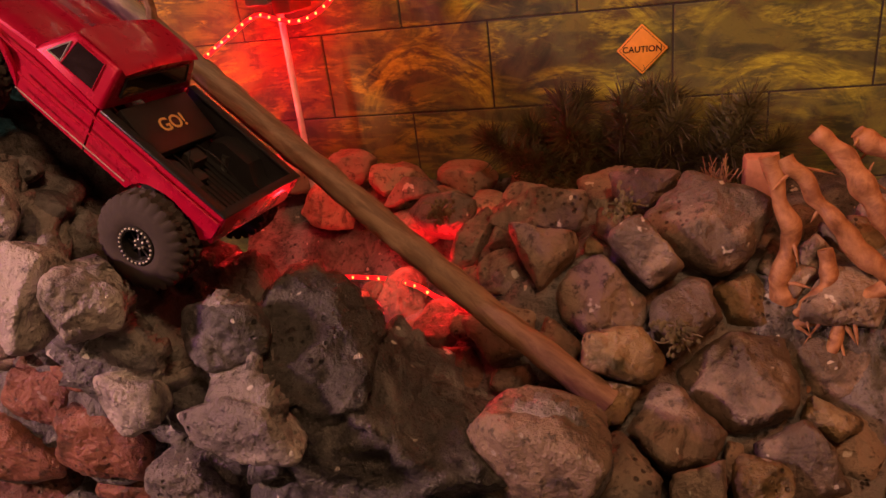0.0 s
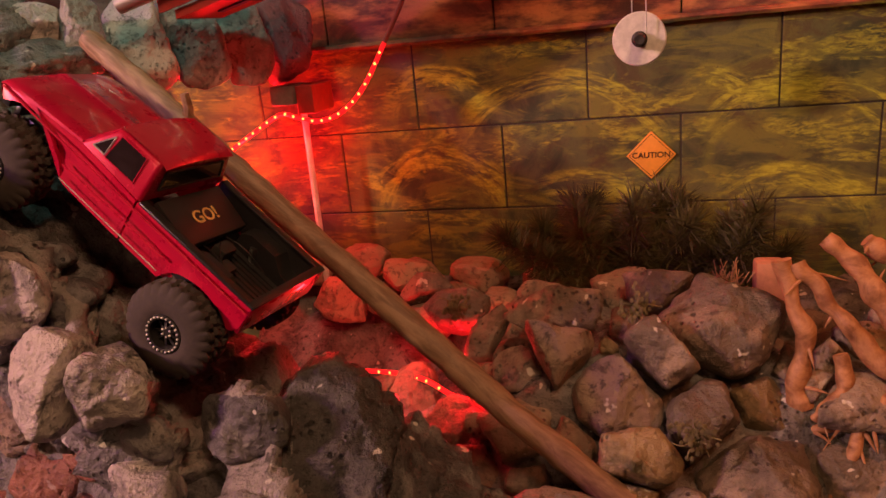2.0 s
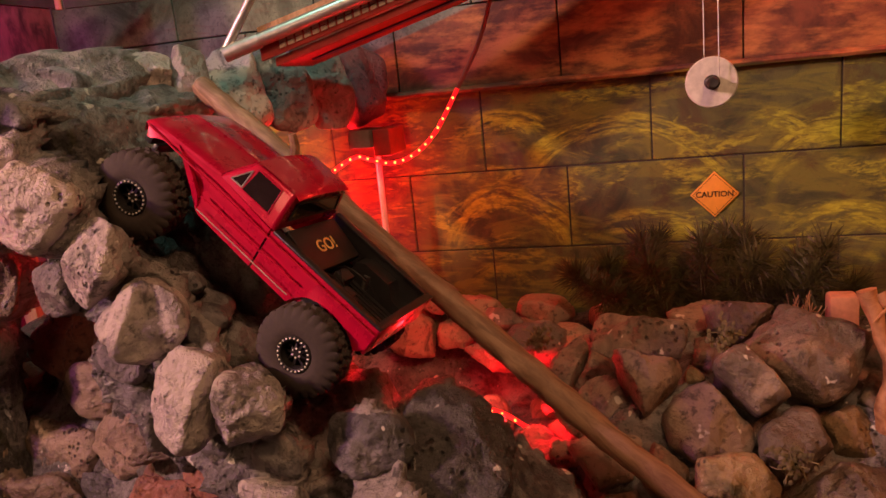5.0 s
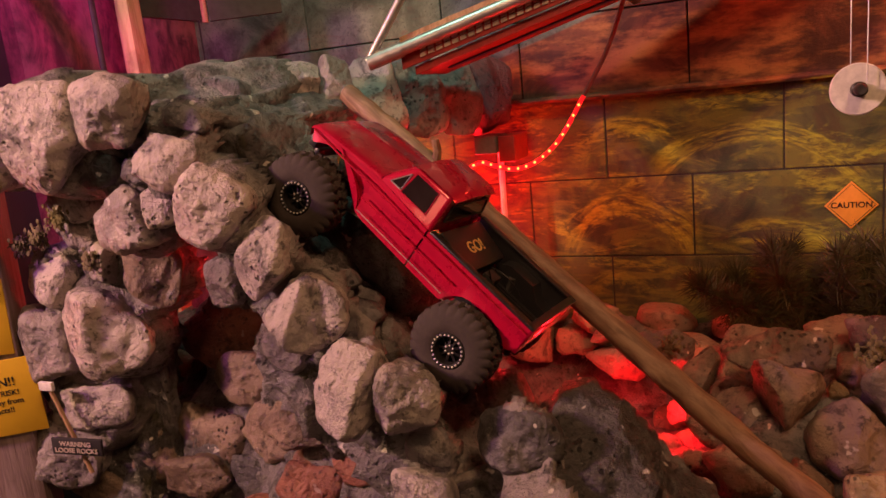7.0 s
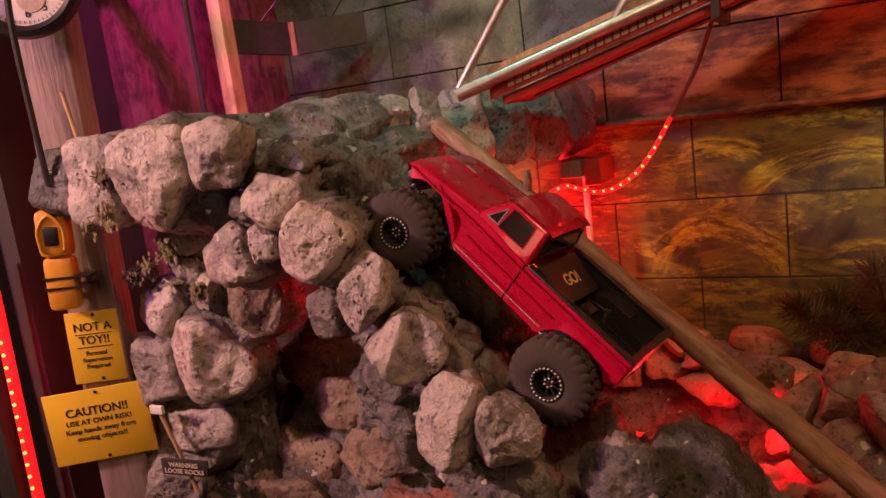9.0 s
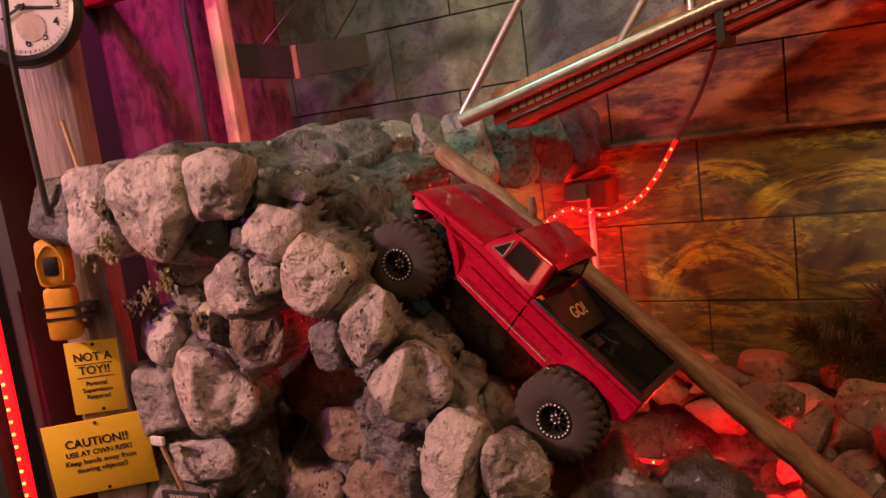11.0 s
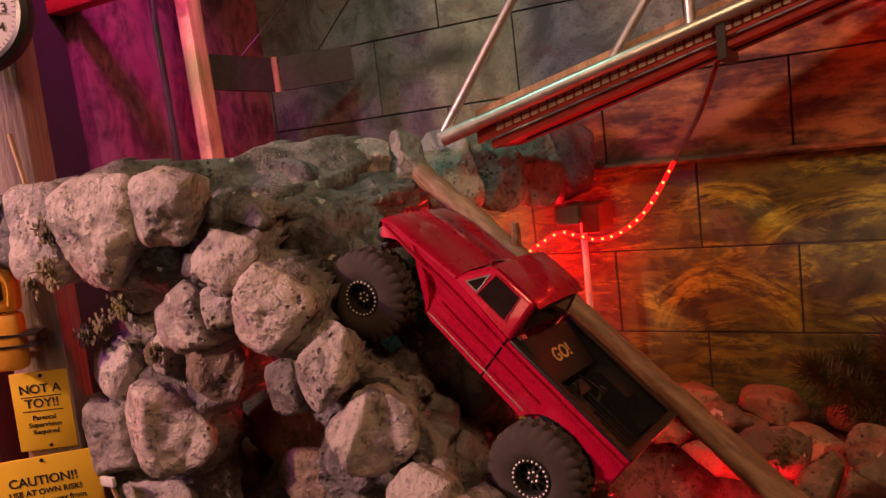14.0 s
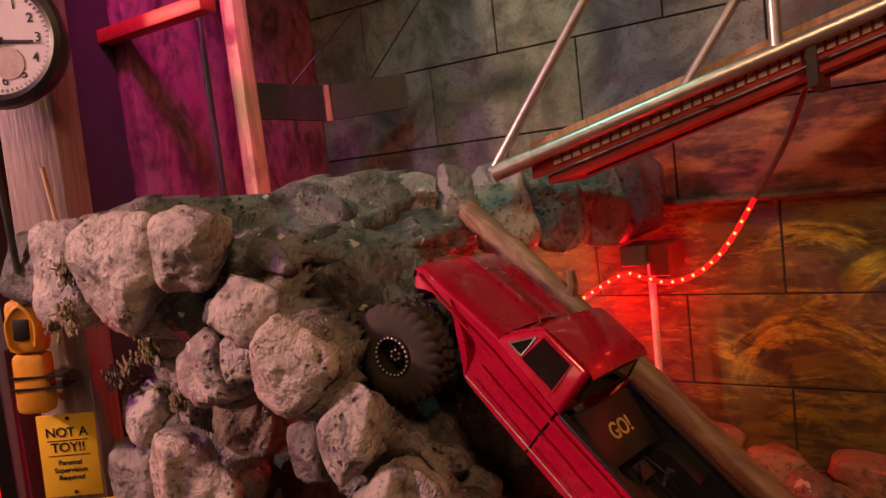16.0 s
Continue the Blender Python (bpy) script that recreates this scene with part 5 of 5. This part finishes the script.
# End stone: the pinkish light on it is put into its colour.
stone(bridge, -0.470, -0.135, 0.242, 0.064, 0.055, 0.089, 4, 'k', False, BRIDGE_FACE)
stone(bridge, -0.665, -0.62, 0.285, 0.06, 0.05, 0.04, 6, 'p', False, BRIDGE_FACE)
stone(ledge, -0.765, -0.784, 0.278, 0.075, 0.033, 0.035, 3, 'd', True)
stone(ledge, -0.715, -0.596, 0.279, 0.064, 0.046, 0.048, 8, 'p', True)
stone(slope, -0.449, -1.05, -0.031, 0.056, 0.05, 0.05, 23, 'a', True)
stone(slope, -0.371, -1.09, -0.116, 0.042, 0.045, 0.058, 20, 'a', True)
stone(slope, -0.300, -1.085, -0.132, 0.047, 0.045, 0.040, 22, 'a', True)
stone(slope, -0.259, -1.047, -0.423, 0.06, 0.034, 0.036, 7, 'a', True)
stone(slope, -0.638, -0.965, -0.535, 0.068, 0.046, 0.049, 7, 'r', True, CLIMB_FACE)
stone(slope, -0.415, -0.988, -0.511, 0.055, 0.035, 0.036, 7, 'r', True)
stone(slope, 0.198, -0.992, -0.403, 0.084, 0.062, 0.066, 12, 'b', True)
stone(slope, -0.403, -1.048, -0.131, 0.033, 0.031, 0.048, 7, 'd', True)
stone(slope, -0.447, -0.963, -0.052, 0.065, 0.04, 0.042, 7, 'd', True, CLIMB_FACE)
stone(slope, -0.386, -0.979, -0.108, 0.055, 0.039, 0.041, 7, 'd', True, CLIMB_FACE)
stone(slope, -0.233, -0.857, -0.28, 0.053, 0.05, 0.053, 7, 'd', True, CLIMB_FACE)
stone(slope, -0.419, -1.007, -0.089, 0.045, 0.032, 0.034, 7, 'd', True)
stone(right, 0.173, -0.583, -0.239, 0.117, 0.031, 0.033, 1, 'm', False, MOUND_FACE)
stone(right, 0.172, -0.628, -0.282, 0.062, 0.059, 0.065, 27, 'm', False, MOUND_FACE)
stone(right, 0.264, -0.669, -0.358, 0.063, 0.06, 0.096, -21, 'm', False, MOUND_FACE)
stone(right, 0.329, -0.651, -0.288, 0.074, 0.054, 0.057, 29, 'm', False, MOUND_FACE)
stone(right, 0.424, -0.563, -0.275, 0.123, 0.068, 0.072, 19, 'm', False, MOUND_FACE)
stone(right, 0.386, -0.694, -0.373, 0.054, 0.051, 0.073, 12, 'm', False, MOUND_FACE)
stone(right, 0.286, -0.775, -0.384, 0.075, 0.049, 0.051, -3, 'o', False, MOUND_FACE)
stone(right, 0.464, -0.743, -0.454, 0.08, 0.076, 0.098, -5, 'm', False, MOUND_FACE)
stone(right, 0.6, -0.698, -0.456, 0.091, 0.045, 0.048, 19, 'm', False, MOUND_FACE)
stone(right, 0.369, -0.855, -0.464, 0.084, 0.054, 0.057, 12, 'm', False, MOUND_FACE)
stone(right, 0.516, -0.856, -0.497, 0.069, 0.053, 0.056, -3, 'm', False, MOUND_FACE)
stone(right, 0.606, -0.778, -0.521, 0.064, 0.048, 0.05, 17, 'm', False, MOUND_FACE)
stone(right, 0.39, -0.924, -0.485, 0.055, 0.036, 0.038, 7, 'm', False, MOUND_FACE)
stone(right, 0.677, -0.56, -0.448, 0.052, 0.04, 0.042, 17, 'm', False, MOUND_FACE)
stone(right, 0.483, -0.635, -0.386, 0.06, 0.048, 0.05, 7, 'o', False, MOUND_FACE)
stone(right, 0.032, -0.482, -0.331, 0.036, 0.034, 0.067, 12, 'm', False, MOUND_FACE)
stone(right, 0.083, -0.502, -0.339, 0.036, 0.034, 0.077, 12, 'm', False, MOUND_FACE)
stone(right, 0.343, -0.482, -0.245, 0.072, 0.032, 0.033, 7, 'm', False, MOUND_FACE)
stone(right, 0.276, -0.803, -0.44, 0.057, 0.036, 0.038, -13, 'o', False, MOUND_FACE)
stone(right, 0.307, -0.928, -0.464, 0.05, 0.048, 0.05, 7, 'm', False, MOUND_FACE)
stone(right, 0.455, -0.926, -0.482, 0.045, 0.031, 0.033, 7, 'o', False, MOUND_FACE)
stone(right, 0.655, -0.701, -0.476, 0.043, 0.041, 0.043, 7, 'm', False, MOUND_FACE)
stone(right, 0.563, -0.786, -0.469, 0.05, 0.03, 0.032, 17, 'o', False, MOUND_FACE)
stone(right, -0.032, -0.4, -0.311, 0.077, 0.036, 0.038, 2, 'm', False, MOUND_FACE)
stone(right, -0.16, -0.233, -0.329, 0.08, 0.031, 0.033, 2, 'm', False, MOUND_FACE)
stone(right, 0.091, -0.595, -0.523, 0.07, 0.05, 0.053, -8, 'b', False, MOUND_FACE)
stone(right, 0.082, -0.68, -0.538, 0.072, 0.042, 0.045, -13, 'b', False, MOUND_FACE)
stone(right, 0.168, -0.642, -0.514, 0.067, 0.037, 0.039, -13, 'b', False, MOUND_FACE)
stone(right, 0.031, -0.472, -0.501, 0.057, 0.054, 0.082, 17, 'b', False, MOUND_FACE)
stone(right, 0.131, -0.549, -0.455, 0.064, 0.061, 0.064, 17, 'b', False, MOUND_FACE)
stone(slabs, -0.236, -0.067, -0.352, 0.096, 0.06, 0.033, 7, 's', False)
stone(slabs, -0.06, -0.066, -0.354, 0.083, 0.06, 0.032, 7, 's', False)
stone(slabs, 0.09, -0.066, -0.367, 0.048, 0.06, 0.029, 7, 's', False)
stone(slabs, 0.175, -0.056, -0.374, 0.062, 0.06, 0.029, 7, 's', False)
stone(slabs, -0.272, -0.148, -0.379, 0.109, 0.06, 0.029, -3, 's', False)
stone(slabs, -0.126, -0.167, -0.369, 0.099, 0.06, 0.024, -5, 's', False)
stone(slabs, 0.001, -0.207, -0.373, 0.102, 0.06, 0.023, -3, 's', False)
stone(slabs, -0.347, -0.088, -0.363, 0.068, 0.06, 0.03, 5, 's', False)
stone(slabs, -0.145, -0.268, -0.383, 0.1, 0.06, 0.033, -0, 's', False)
stone(slabs, -0.484, -0.088, -0.315, 0.086, 0.06, 0.043, 8, 's', False)
stone(slabs, -0.329, -0.117, -0.295, 0.081, 0.06, 0.034, 3, 's', False)
stone(slabs, -0.387, -0.168, -0.374, 0.095, 0.06, 0.047, 8, 's', False)
stone(slabs, -0.236, -0.167, -0.323, 0.077, 0.06, 0.039, 8, 's', False)


def top_line(x):
    return -0.452 - 1.06 * x if x > -0.6 else 0.19


filler(slope, 40, lambda r: ((lambda x: (x, -1.035 + r.uniform(-0.015, 0.02), top_line(x) - r.uniform(0.10, 0.17)))(r.uniform(-0.50, -0.12))), 0.022, 0.045, "d", 21)
filler(slope, 46, lambda r: ((lambda x: (x, r.uniform(-1.03, -0.80), top_line(x) - r.uniform(0.085, 0.11)))(r.uniform(-0.55, -0.12))), 0.024, 0.042, "dda", 22, CLIMB_FACE)
filler(right, 150, lambda r: ((lambda x, y: (x, y, ground_height(x, y) + 0.005))(r.uniform(0.08, 1.1), r.uniform(-1.1, -0.42))), 0.026, 0.06, "mbom", 27, MOUND_FACE)
filler(right, 24, lambda r: ((lambda x, y: (x, y, ground_height(x, y) + 0.005))(r.uniform(-0.3, 0.08), r.uniform(-0.72, -0.3))), 0.03, 0.06, "bb", 28, MOUND_FACE)
lay_stones()
for face, rim, material in ((ledge, 1.38, JOINT), (pillar, 1.4, JOINT), (slope, 1.25, JOINT), (lower, 1.6, CORE)):
    plaster_sheet(face, rim, material)

# ---- blocks of the wall ----
COURSE, LENGTH = 0.2032, 0.4064


def block_mesh(length):
    bm = bx(0.0018, length - 0.0018, -0.0, 0.02, 0.0018, COURSE - 0.0018, bevel=0.0022)
    me = bpy.data.meshes.new("block")
    bm.to_mesh(me)
    bm.free()
    me.materials.append(MURAL)
    return me


FULL = block_mesh(LENGTH)
rng = np.random.default_rng(11)
for k in range(-6, 9):
    for i in range(-4, 6):
        x = i * LENGTH + (0.0 if k % 2 else -LENGTH / 2)
        ob = new("block", FULL)
        ob.parent = wall
        proud = -0.008 if k >= 1 else 0.0
        ob.location = (x, proud + rng.uniform(-0.0012, 0.0012) - 0.0, k * COURSE)
